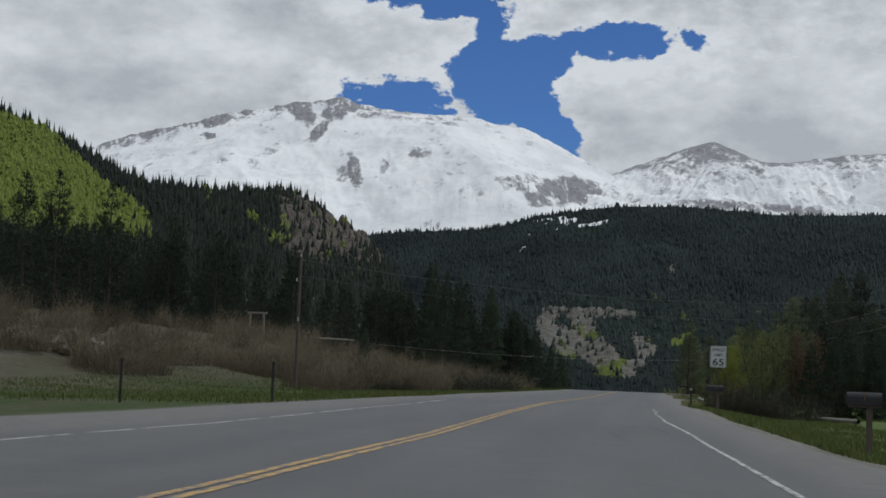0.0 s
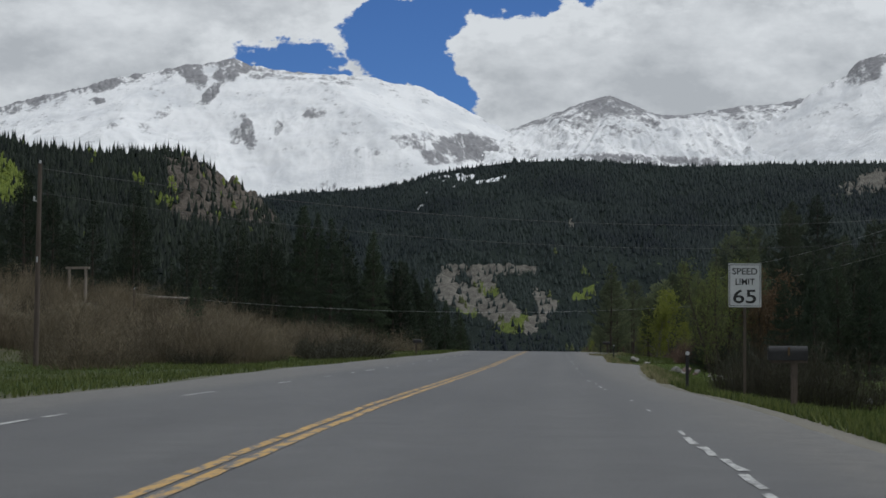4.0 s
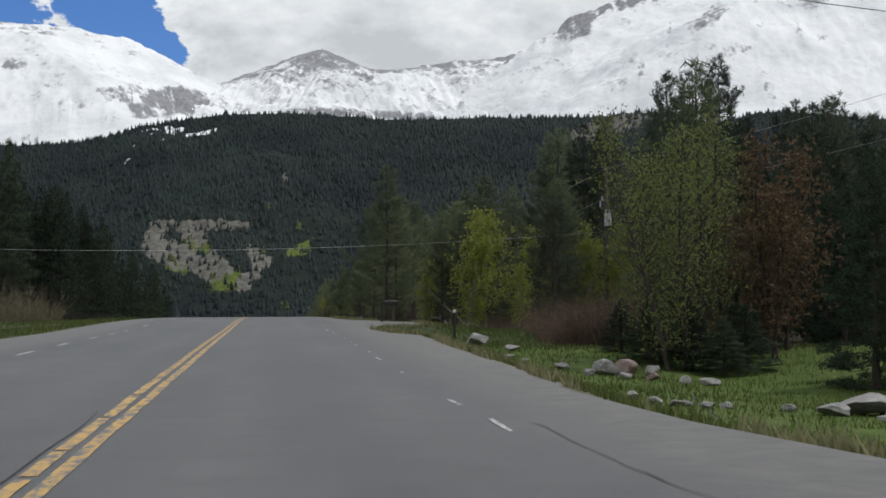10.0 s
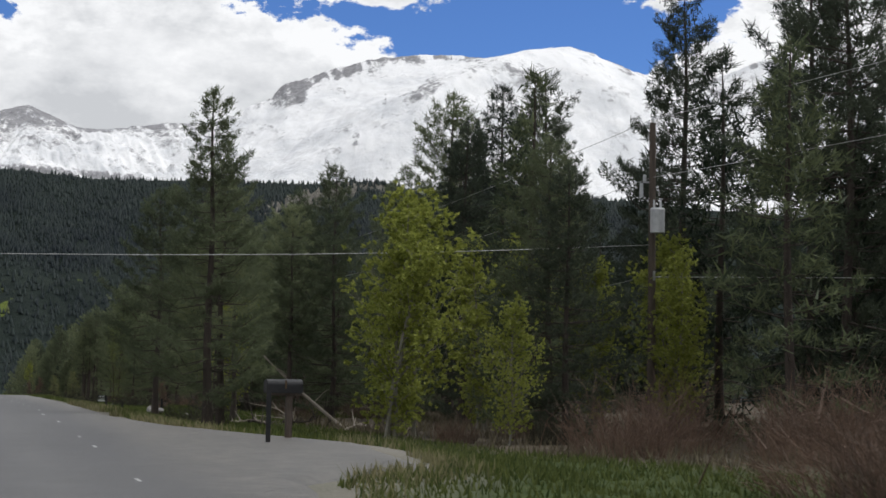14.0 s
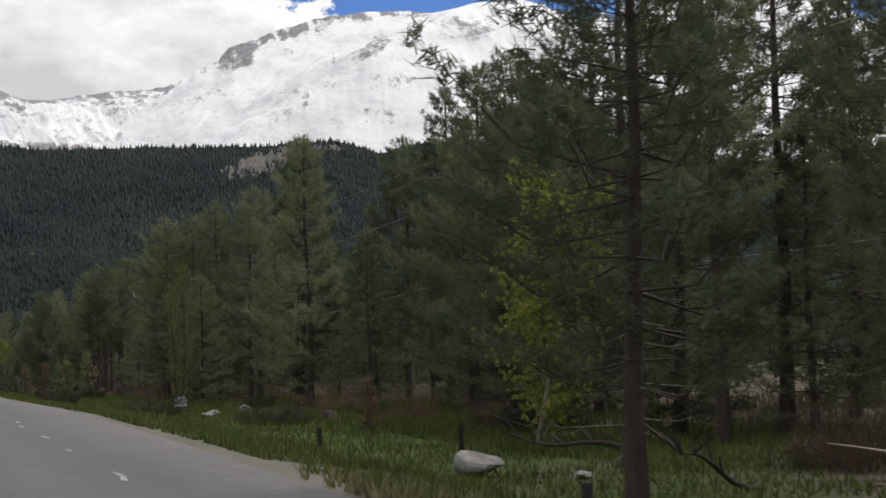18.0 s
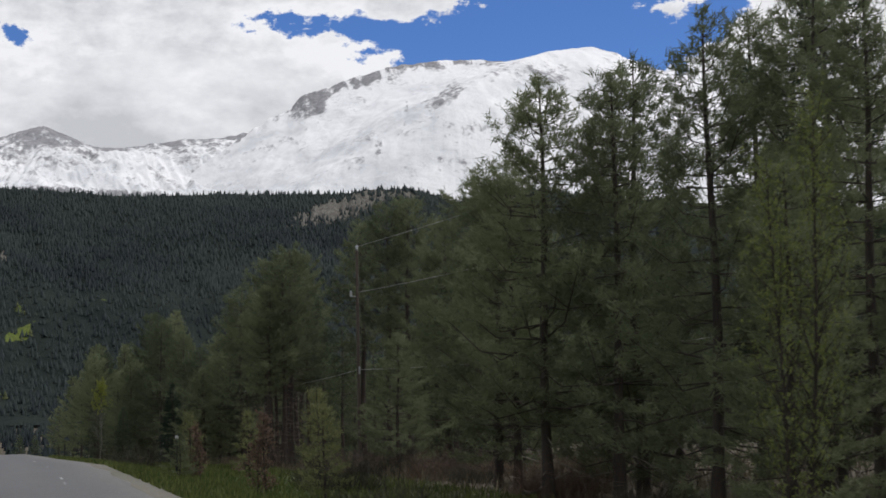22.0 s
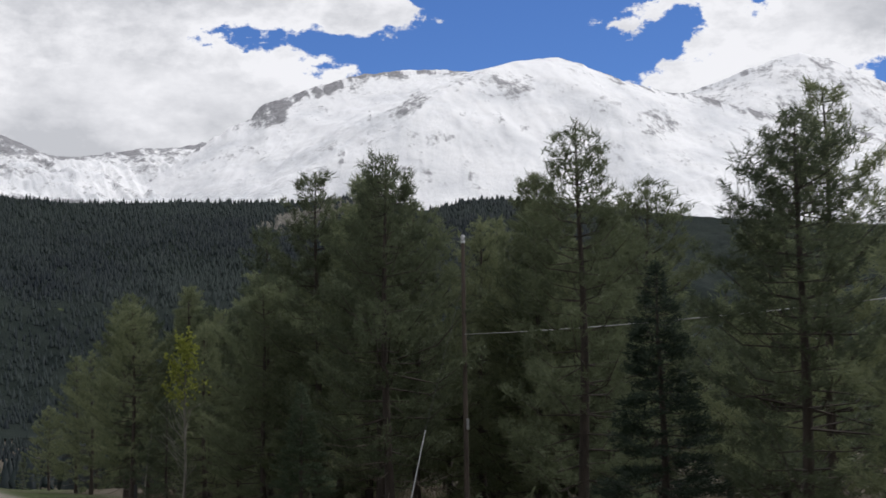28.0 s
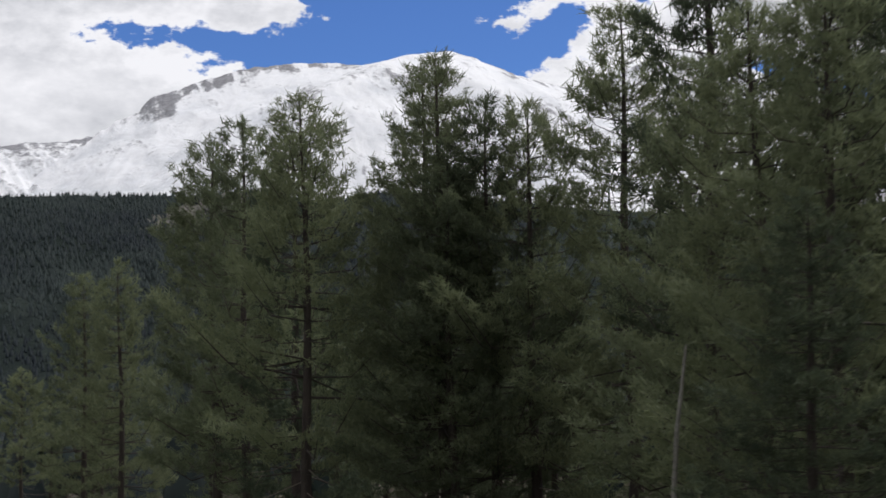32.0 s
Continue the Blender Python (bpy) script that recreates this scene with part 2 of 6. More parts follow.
def ground_build(t, b):
    n1 = tnoise(t, 0.11, 6, 0.6)
    n2 = tnoise(t, 2.4, 5, 0.65)
    n3 = tnoise(t, 28, 3, 0.7)
    grass = ramp(t, n2, [(0.28, (0.022, 0.034, 0.010)), (0.55, (0.042, 0.062, 0.017)), (0.78, (0.075, 0.078, 0.033))])
    duff = ramp(t, n2, [(0.3, (0.045, 0.037, 0.028)), (0.7, (0.12, 0.10, 0.072))])
    gravel = ramp(t, n3, [(0.3, (0.13, 0.12, 0.105)), (0.7, (0.27, 0.25, 0.22))])
    f = t.nodes.new("ShaderNodeMapRange")
    t.links.new(n1, f.inputs[0])
    f.inputs[1].default_value, f.inputs[2].default_value = 0.50, 0.62
    col = mixcol(t, tmath(t, "MULTIPLY", f.outputs[0], 0.6), grass, duff)
    col = mixcol(t, tmath(t, "MULTIPLY", attr(t, "lawn"), 0.75), col, ramp(t, n2, [(0.28, (0.045, 0.075, 0.012)), (0.72, (0.105, 0.150, 0.030))]))
    col = mixcol(t, attr(t, "woods"), col, duff)
    col = mixcol(t, attr(t, "gravel"), col, gravel)
    t.links.new(col, b.inputs["Base Color"])
    b.inputs["Roughness"].default_value = 0.95
    b.inputs["Specular IOR Level"].default_value = 0.15
    bump(t, b, n3, 0.5, 0.05)


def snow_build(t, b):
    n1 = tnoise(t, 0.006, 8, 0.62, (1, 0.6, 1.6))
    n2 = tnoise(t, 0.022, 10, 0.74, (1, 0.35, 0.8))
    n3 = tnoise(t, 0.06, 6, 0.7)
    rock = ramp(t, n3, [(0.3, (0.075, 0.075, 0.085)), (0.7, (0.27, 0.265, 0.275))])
    # snow held below clean white: cloud shade on the peaks is painted in
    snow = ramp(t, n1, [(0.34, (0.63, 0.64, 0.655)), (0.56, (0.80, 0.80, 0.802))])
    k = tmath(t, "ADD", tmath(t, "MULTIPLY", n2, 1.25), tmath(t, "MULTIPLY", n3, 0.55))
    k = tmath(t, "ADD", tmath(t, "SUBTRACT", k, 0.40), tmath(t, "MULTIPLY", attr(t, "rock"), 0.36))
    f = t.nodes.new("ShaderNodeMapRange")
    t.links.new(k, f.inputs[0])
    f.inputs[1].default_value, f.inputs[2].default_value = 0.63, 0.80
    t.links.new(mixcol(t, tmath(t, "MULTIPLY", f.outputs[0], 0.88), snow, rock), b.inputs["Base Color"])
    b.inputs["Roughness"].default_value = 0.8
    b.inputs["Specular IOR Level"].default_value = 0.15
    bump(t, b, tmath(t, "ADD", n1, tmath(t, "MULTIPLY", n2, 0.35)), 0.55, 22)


def slope_build(t, b, lo=(0.062, 0.058, 0.050), hi=(0.185, 0.174, 0.152), earth=0.8):
    n1 = tnoise(t, 0.02, 6, 0.6)
    n2 = tnoise(t, 0.10, 7, 0.72, (1, 1, 0.35))
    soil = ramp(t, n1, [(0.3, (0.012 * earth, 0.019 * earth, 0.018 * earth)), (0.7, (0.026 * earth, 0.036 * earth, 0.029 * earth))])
    scree = ramp(t, n2, [(0.32, lo), (0.66, hi)])

    def crisp(name):
        # a mask whose edge is broken up by the grain of the slope
        m = t.nodes.new("ShaderNodeMapRange")
        t.links.new(tmath(t, "ADD", attr(t, name), tmath(t, "MULTIPLY", tmath(t, "SUBTRACT", n2, 0.5), 0.9)), m.inputs[0])
        m.inputs[1].default_value, m.inputs[2].default_value = 0.38, 0.55
        return m.outputs[0]
    col = mixcol(t, crisp("meadow"), soil, ramp(t, n2, [(0.3, (0.060, 0.080, 0.020)), (0.7, (0.135, 0.165, 0.038))]))
    col = mixcol(t, crisp("rock"), col, scree)
    col = mixcol(t, crisp("snow"), col, (0.8, 0.81, 0.83))
    t.links.new(col, b.inputs["Base Color"])
    b.inputs["Roughness"].default_value = 0.95
    b.inputs["Specular IOR Level"].default_value = 0.1
    bump(t, b, n2, 0.8, 4)


M_ASPHALT = material("worn_asphalt", asphalt_build)
M_YELLOW = paint("yellow_paint", (0.43, 0.26, 0.070), 0.41)
M_WHITE = paint("white_paint", (0.40, 0.40, 0.385), 0.40)
M_CRACK = plain("crack_filler", (0.02, 0.02, 0.02), (0.055, 0.055, 0.054), 3)
M_GROUND = material("grass_ground", ground_build)
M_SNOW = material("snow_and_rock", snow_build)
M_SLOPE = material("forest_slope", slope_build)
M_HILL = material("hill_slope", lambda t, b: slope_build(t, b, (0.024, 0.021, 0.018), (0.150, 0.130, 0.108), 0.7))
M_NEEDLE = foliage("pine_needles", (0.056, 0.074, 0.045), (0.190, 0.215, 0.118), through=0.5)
# M_NEEDLE carries the light of the near pines, this copy the shade behind
M_DARKPINE = foliage("shaded_pine_needles", (0.028, 0.039, 0.030), (0.082, 0.098, 0.060), through=0.4)
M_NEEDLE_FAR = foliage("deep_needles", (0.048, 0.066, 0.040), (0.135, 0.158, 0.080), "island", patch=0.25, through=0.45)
# deep needles again, much darker: the belt's shade is in this colour
M_BELT = foliage("shaded_belt_needles", (0.011, 0.019, 0.014), (0.036, 0.050, 0.028), "island", patch=0.2)
M_SPRUCE = foliage("spruce_needles", (0.024, 0.038, 0.026), (0.062, 0.085, 0.048))
# distance haze and cloud shade are put into this blue near-black colour
M_FAR = foliage("hazed_far_conifers", (0.004, 0.010, 0.016), (0.028, 0.041, 0.037), "island", patch=0.0045, own=0.14, span=(0.34, 0.62))
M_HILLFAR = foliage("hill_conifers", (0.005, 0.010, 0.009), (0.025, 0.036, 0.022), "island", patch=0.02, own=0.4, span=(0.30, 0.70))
M_FARPALE = foliage("far_aspens", (0.050, 0.062, 0.024), (0.115, 0.130, 0.048), "island")
M_HILLPALE = foliage("hill_aspens", (0.095, 0.128, 0.020), (0.19, 0.235, 0.042), "island")
M_ASPEN = foliage("aspen_leaves", (0.165, 0.195, 0.042), (0.40, 0.43, 0.10), "island", through=0.4)
M_DRY = foliage("dry_twigs", (0.058, 0.042, 0.033), (0.185, 0.125, 0.092), patch=0.8)
M_BRUSH = foliage("dead_brush", (0.070, 0.060, 0.042), (0.17, 0.145, 0.095), "island")
M_TAN = foliage("willow_twigs", (0.080, 0.068, 0.046), (0.205, 0.170, 0.115), patch=0.8)
M_SAGE = foliage("dark_brush", (0.020, 0.020, 0.014), (0.058, 0.055, 0.036), "island", patch=0.6)
M_YOUNG = foliage("young_needles", (0.10, 0.11, 0.05), (0.24, 0.25, 0.11), "island", patch=2.5, through=0.4)
M_STRAW = foliage("straw_grass", (0.10, 0.10, 0.045), (0.26, 0.24, 0.13), "island")
M_SPARSE = foliage("sparse_leaves", (0.095, 0.120, 0.038), (0.235, 0.270, 0.085), "island", through=0.4)
M_RUST = foliage("rusty_needles", (0.085, 0.058, 0.034), (0.18, 0.122, 0.070), "island")
M_GRASS = foliage("grass_blades", (0.034, 0.056, 0.013), (0.120, 0.140, 0.040), "island")
M_BARK = plain("pine_bark", (0.024, 0.020, 0.018), (0.085, 0.068, 0.056), 3, 0.95, stretch=(3, 3, 0.6), bumpy=0.6)
M_BAREBARK = plain("bare_aspen_bark", (0.10, 0.095, 0.08), (0.27, 0.255, 0.22), 4, 0.9, bumpy=0.4)
M_LIMB = plain("dead_limb_wood", (0.08, 0.066, 0.056), (0.23, 0.195, 0.16), 3, 0.95, bumpy=0.3)
M_PALEBARK = plain("aspen_bark", (0.11, 0.105, 0.085), (0.33, 0.31, 0.26), 4, 0.9, bumpy=0.4)
M_POLE = plain("weathered_pole", (0.045, 0.037, 0.031), (0.125, 0.10, 0.082), 2, 0.9, stretch=(4, 4, 0.4), bumpy=0.4)
M_STONE = plain("granite", (0.11, 0.105, 0.10), (0.36, 0.345, 0.325), 2.2, 0.9, bumpy=0.6)
M_REDROCK = plain("reddish_granite", (0.12, 0.085, 0.075), (0.34, 0.26, 0.23), 2.2, 0.9, bumpy=0.6)
M_STEEL = plain("galvanised_steel", (0.30, 0.31, 0.32), (0.50, 0.51, 0.52), 6, 0.45, 0.7)
# white pulled down to grey: the shade on the sign's face is included
M_SIGN = plain("shaded_sign_white", (0.42, 0.43, 0.44), (0.54, 0.55, 0.56), 2, 0.5)
M_BLACK = plain("black_paint", (0.012, 0.012, 0.013), (0.03, 0.03, 0.031), 5, 0.6)
M_CABLE = plain("dark_cable", (0.05, 0.05, 0.052), (0.10, 0.10, 0.10), 4, 0.6)
M_WIRE = plain("aluminium_wire", (0.32, 0.32, 0.32), (0.5, 0.5, 0.5), 4, 0.5, 0.5)
M_CERAMIC = plain("grey_ceramic", (0.35, 0.36, 0.37), (0.52, 0.53, 0.54), 8, 0.4)
M_TIMBER = plain("grey_timber", (0.14, 0.12, 0.10), (0.32, 0.28, 0.235), 2, 0.9, stretch=(1, 1, 0.3))

# ---- helpers of this scene ----
rng = np.random.default_rng(7)


def mesh_from(name, verts, faces, mat, smooth=False, attrs=()):
    me = bpy.data.meshes.new(name)
    verts = np.asarray(verts, dtype=np.float32).reshape(-1, 3)
    if isinstance(faces, np.ndarray):
        k = faces.shape[1]
        me.vertices.add(len(verts))
        me.vertices.foreach_set("co", verts.ravel())
        me.loops.add(faces.size)
        me.loops.foreach_set("vertex_index", faces.astype(np.int32).ravel())
        me.polygons.add(len(faces))
        me.polygons.foreach_set("loop_start", np.arange(0, faces.size, k, dtype=np.int32))
        me.update(calc_edges=True)
    else:
        me.from_pydata(verts.tolist(), [], faces)
    me.materials.append(mat)
    if smooth:
        me.polygons.foreach_set("use_smooth", np.ones(len(me.polygons), dtype=bool))
    for key, vals in attrs:
        a = me.attributes.new(key, 'FLOAT', 'POINT')
        a.data.foreach_set("value", np.asarray(vals, dtype=np.float32).ravel())
    return me


def part(name, me, parent, label="", at=None):
    ob = new(name, me)
    ob.parent = parent
    if at is not None:
        ob.matrix_basis = at
    if label:
        ob["label"] = label
    return ob


def thing(name, m, label, category, group="", kind=""):
    ob = new(name)
    ob.empty_display_size = 0.3
    ob.matrix_basis = m
    return tagged(ob, label, category, group, kind)


def bm_mesh(name, bm, mat, smooth=False):
    me = bpy.data.meshes.new(name)
    bm.to_mesh(me)
    bm.free()
    me.materials.append(mat)
    if smooth:
        for p in me.polygons:
            p.use_smooth = True
    return me


def box_bm(bm, x0, x1, y0, y1, z0, z1, bevel=0.0):
    r = bmesh.ops.create_cube(bm, size=1)
    bmesh.ops.scale(bm, vec=(x1 - x0, y1 - y0, z1 - z0), verts=r["verts"])
    bmesh.ops.translate(bm, vec=((x0 + x1) / 2, (y0 + y1) / 2, (z0 + z1) / 2), verts=r["verts"])
    if bevel:
        es = list({e for v in r["verts"] for e in v.link_edges})
        bmesh.ops.bevel(bm, geom=es, offset=bevel, segments=2, affect='EDGES')


def tube(points, radii, sides=8):
    """Vertices and quads of a tapered tube along points."""
    pts = np.asarray(points, float)
    rad = np.asarray(radii, float)
    n = len(pts)
    tang = np.gradient(pts, axis=0)
    tang /= np.linalg.norm(tang, axis=1)[:, None] + 1e-9
    ref = np.where(np.abs(tang[:, 2:3]) > 0.9, np.array([[1.0, 0, 0]]), np.array([[0, 0, 1.0]]))
    u = np.cross(tang, ref)
    u /= np.linalg.norm(u, axis=1)[:, None] + 1e-9
    v = np.cross(tang, u)
    a = np.linspace(0, 2 * np.pi, sides, endpoint=False)
    ring = pts[:, None] + rad[:, None, None] * (np.cos(a)[None, :, None] * u[:, None] + np.sin(a)[None, :, None] * v[:, None])
    i, j = np.meshgrid(np.arange(n - 1), np.arange(sides), indexing="ij")
    k = (j + 1) % sides
    f = np.stack([i * sides + j, i * sides + k, (i + 1) * sides + k, (i + 1) * sides + j], -1).reshape(-1, 4)
    return ring.reshape(-1, 3), f


def join(bits):
    vs, fs, o = [], [], 0
    for v, f in bits:
        vs.append(v)
        fs.append(f + o)
        o += len(v)
    return np.concatenate(vs), np.concatenate(fs)


def fbm(x, y, seed=0, octaves=5, gain=0.5):
    """Smooth value noise on arrays, about -1 to 1."""
    tot, amp, norm = np.zeros_like(np.asarray(x, float)), 1.0, 0.0
    for o in range(octaves):
        xi, yi = np.floor(x).astype(np.int64), np.floor(y).astype(np.int64)
        xf, yf = x - xi, y - yi
        sx, sy = xf * xf * (3 - 2 * xf), yf * yf * (3 - 2 * yf)

        def h(a, b):
            k = (a * 374761393 + b * 668265263 + (seed + o * 101) * 982451653) & 0x7FFFFFFF
            k = ((k ^ (k >> 13)) * 1274126177) & 0x7FFFFFFF
            return ((k ^ (k >> 16)) & 0xFFFF) / 32767.5 - 1
        v = (h(xi, yi) * (1 - sx) + h(xi + 1, yi) * sx) * (1 - sy) + (h(xi, yi + 1) * (1 - sx) + h(xi + 1, yi + 1) * sx) * sy
        tot, norm = tot + amp * v, norm + amp
        x, y, amp = x * 2.03 + 17.3, y * 2.03 + 5.1, amp * gain
    return tot / norm

# ---- plan ----
ROAD_Y = np.array([-150, -62, -34, -20, 0, 20, 45, 85, 103, 110, 122, 137, 153, 170, 187, 203, 220, 248, 270, 287, 360, 500, 900, 5000.0])
ROAD_Z = np.array([-0.7, -0.5, -0.36, -0.2, -0.05, -0.02, 0.05, 0.26, 0.32, 0.37, 0.45, 0.47, 0.42, 0.34, 0.12, -0.1, -0.27, -1.1, -1.7, -2.2, -4.6, -11, -28, -30.0])


def road_x(y):
    """The middle of the road, where the yellow lines run."""
    return 0.006 * np.clip(-10 - np.asarray(y, float), 0, 60)


def road_z(y):
    return np.interp(y, ROAD_Y, ROAD_Z)


def right_edge(y):
    """Half width of the paving to the right of the yellow lines."""
    return np.interp(y, [-150, -60, -40, -25, -14, 5, 12, 22, 31, 44, 51, 54, 58, 63, 73, 84, 92, 96, 106, 109, 112, 117, 120, 122, 124, 127, 131, 158, 165, 172, 182, 196, 230, 400],
                     [7.6, 7.2, 6.6, 5.8, 5.5, 5.25, 4.95, 5.0, 5.2, 5.7, 6.3, 5.7, 5.2, 5.0, 5.3, 5.45, 5.9, 5.3, 4.95, 5.2, 7.4, 7.8, 6.8, 6.2, 5.7, 5.4, 5.1, 5.05, 4.9, 4.85, 4.6, 4.3, 4.4, 4.4])


def left_edge(y):
    return np.interp(y, [-150, -60, -40, -20, 0, 10, 20, 35, 60, 100, 400], [8.6, 8.4, 7.6, 6.2, 5.6, 5.6, 6.2, 6.7, 6.4, 5.8, 5.6])


def ground_z(x, y):
    """Height of the ground, the road's bed included."""
    x, y = np.asarray(x, float), np.asarray(y, float)
    d = x - road_x(y)
    zr = road_z(y)
    right = np.clip(d - right_edge(y), 0, None)
    left = np.clip(-d - left_edge(y), 0, None)
    zl = 0.20 * np.clip(left - 13, 0, 22) + 0.10 * np.clip(left - 35, 0, 90)
    zl = zl * np.interp(y, [-200, 0, 70, 130, 500, 900], [0.05, 0.12, 0.6, 1.0, 0.8, 0.2])
    zl = zl - 0.05 * np.clip(left, 0, 6) + 0.25 * fbm(x / 9, y / 9, 3, 3) * np.clip(left / 6, 0, 1)
    zrt = -np.interp(y, [-20, 30, 50, 60, 91, 97, 125], [0.55, 0.62, 1, 1.25, 1.25, 0.6, 0.6]) * (0.27 * np.clip(right, 0, 3) + 0.05 * np.clip(right - 3, 0, 5)) + 0.20 * fbm(x / 7, y / 7, 5, 3) * np.clip(right / 5, 0, 1) + 0.02 * np.clip(right - 30, 0, 200)
    zl = zl + 1.9 * np.exp(-((x + 38) / 9) ** 2 - ((y - 46) / 15) ** 2)
    z = zr + np.where(left > 0, zl, 0) + np.where(right > 0, zrt, 0)
    on = (right <= 0) & (left <= 0)
    return np.where(on, z - 0.06, z - 0.03 * np.clip(1 - (right + left) / 0.6, 0, 1))


# the ground: one sheet, fine beside the road, coarse far off
def axis(stops):
    out = []
    for a, b, s in stops:
        out.append(np.arange(a, b, s))
    return np.unique(np.concatenate(out).round(3))


gx = axis([(-4900, -600, 400), (-600, -120, 40), (-120, -40, 5), (-40, -14, 1.5), (-14, 22, 0.75), (22, 60, 2), (60, 200, 10), (200, 600, 50), (600, 5001, 400)])
gy = axis([(-1500, -150, 150), (-150, -70, 8), (-70, 340, 1.5), (340, 500, 5), (500, 1000, 25), (1000, 5201, 300)])
GX, GY = np.meshgrid(gx, gy)
GZ = ground_z(GX, GY)
dd = GX - road_x(GY)
woods = np.clip((dd - right_edge(GY) - 4.5 - 4.0 * np.exp(-((GY - 176) / 20) ** 2) + 2.0 * fbm(GX / 6, GY / 6, 8, 3)) / 2.5, 0, 1) * np.clip((GY - 112) / 12, 0, 1)
woods = np.maximum(woods, np.clip((dd - right_edge(GY) - 9) / 5, 0, 1) * np.clip((GY - 60) / 20, 0, 1))
gravel = np.clip(0.95 - np.abs(dd - right_edge(GY)) / (1.5 + 0.9 * fbm(GX / 4, GY / 4, 9, 3)), 0, 1)
# bare strips where a track leaves the road
track = 0.9 * np.exp(-((GY - 249 - 0.6 * (dd - 6)) / 1.6) ** 2) * np.clip((13 - dd) / 3, 0, 1) * np.clip((dd - 2) / 2, 0, 1)
woods = np.maximum(woods, np.clip((-dd - left_edge(GY) - 13) / 8, 0, 0.7) * (GY < 330))
gravel = np.maximum(gravel, track)
# two pale strips of a drive across the lawn, and the lawn
lawn = np.clip((dd - right_edge(GY) - 0.8) / 1.2, 0, 1) * np.clip((GY + 34) / 6, 0, 1) * np.clip((104 - GY) / 6, 0, 1) * np.clip((42 - dd) / 9 + 1.5 * fbm(GX / 12, GY / 12, 31, 3), 0, 1)
lawn = np.maximum(lawn, np.exp(-((GY - 176) / 17) ** 4) * np.clip((dd - right_edge(GY) - 0.8) / 1.2, 0, 1) * np.clip((14.5 - dd) / 2, 0, 1))
for y0, slope in ((7.0, -16.0), (-6.0, -8.2)):
    run = np.abs(GX - (9.56 if y0 > 0 else 7.99) - (GY - y0) / slope) / (0.32 if y0 > 0 else 0.18)
    gravel = np.maximum(gravel, 0.95 * np.clip(1.4 - run, 0, 1) * np.clip((y0 + 1 - GY) / 2, 0, 1) * np.clip((GY + 24) / 6, 0, 1))
gravel = np.maximum(gravel, np.clip(1.5 * np.exp(-((GX + 37) / 9) ** 2 - ((GY - 44) / 14) ** 2) * (0.8 + 0.9 * fbm(GX / 3, GY / 3, 19, 3)) - 0.35, 0, 0.9))
gravel = np.maximum(gravel, 0.8 * np.clip(1 - np.abs(-dd - left_edge(GY)) / 0.8, 0, 1))


def grid_faces(r, c):
    i, j = np.meshgrid(np.arange(r - 1), np.arange(c - 1), indexing="ij")
    return np.stack([i * c + j, i * c + j + 1, (i + 1) * c + j + 1, (i + 1) * c + j], -1).reshape(-1, 4)


woods = woods * (1 - 0.9 * lawn)
me = mesh_from("ground", np.stack([GX, GY, GZ], -1).reshape(-1, 3), grid_faces(*GX.shape), M_GROUND, True,
               (("woods", woods), ("gravel", gravel), ("lawn", lawn)))
tagged(new("ground", me), "grassy roadside ground with gravel edges and forest floor", "ground", kind="structure")

def right_line(y):
    return np.interp(y, [-120, -60, -47, -30, -22, -15, 0, 5, 20, 50, 105, 120, 134, 147, 162, 170, 400], [5.45, 5.15, 4.77, 4.30, 3.92, 3.78, 3.7, 3.55, 3.26, 3.26, 3.36, 3.62, 3.6, 3.44, 3.22, 3.18, 3.2])


def left_line(y):
    return -np.interp(y, [-120, -60, -41, -26, -16, 4, 400], [4.4, 4.15, 3.96, 3.5, 3.22, 3.32, 3.45])


# the road: a crowned sheet with thickness
ry = np.concatenate([np.arange(-150, 340, 1.0), np.arange(340, 900, 8.0)])
cols = np.linspace(-1, 1, 47)
RX = np.where(cols[None] < 0, cols[None] * left_edge(ry)[:, None], cols[None] * right_edge(ry)[:, None])
wob = 0.22 * fbm(ry / 1.7, ry * 0 + 3.0, 4, 3)
RX[:, -1] += wob
RX[:, 0] -= wob[::-1]
RY = np.repeat(ry[:, None], len(cols), 1)
RZ = road_z(RY) + 0.015 + 0.004 * fbm(RX / 2.5, RY / 6, 6, 3)
RZ[:, 0] -= 0.08
RZ[:, -1] -= 0.08
V = np.stack([RX + road_x(RY), RY, RZ], -1).reshape(-1, 3)
outer = np.where(RX > 0, RX - right_line(RY), -RX + left_line(RY))
dust = np.clip((outer - 0.25) / 0.9, 0, 0.85)
# wheel tracks polished paler along each lane
lane = np.abs(np.abs(RX - 0.05) - 1.75)
worn = np.exp(-((lane - 0.80) / 0.30) ** 2) * np.clip(0.7 + 0.9 * fbm(RX / 1.5, RY / 14, 15, 3), 0, 1)
me = mesh_from("road", V, grid_faces(*RX.shape), M_ASPHALT, True, (("dust", dust), ("worn", worn)))
tagged(new("road", me), "worn grey asphalt highway with faded markings", "road", kind="structure")


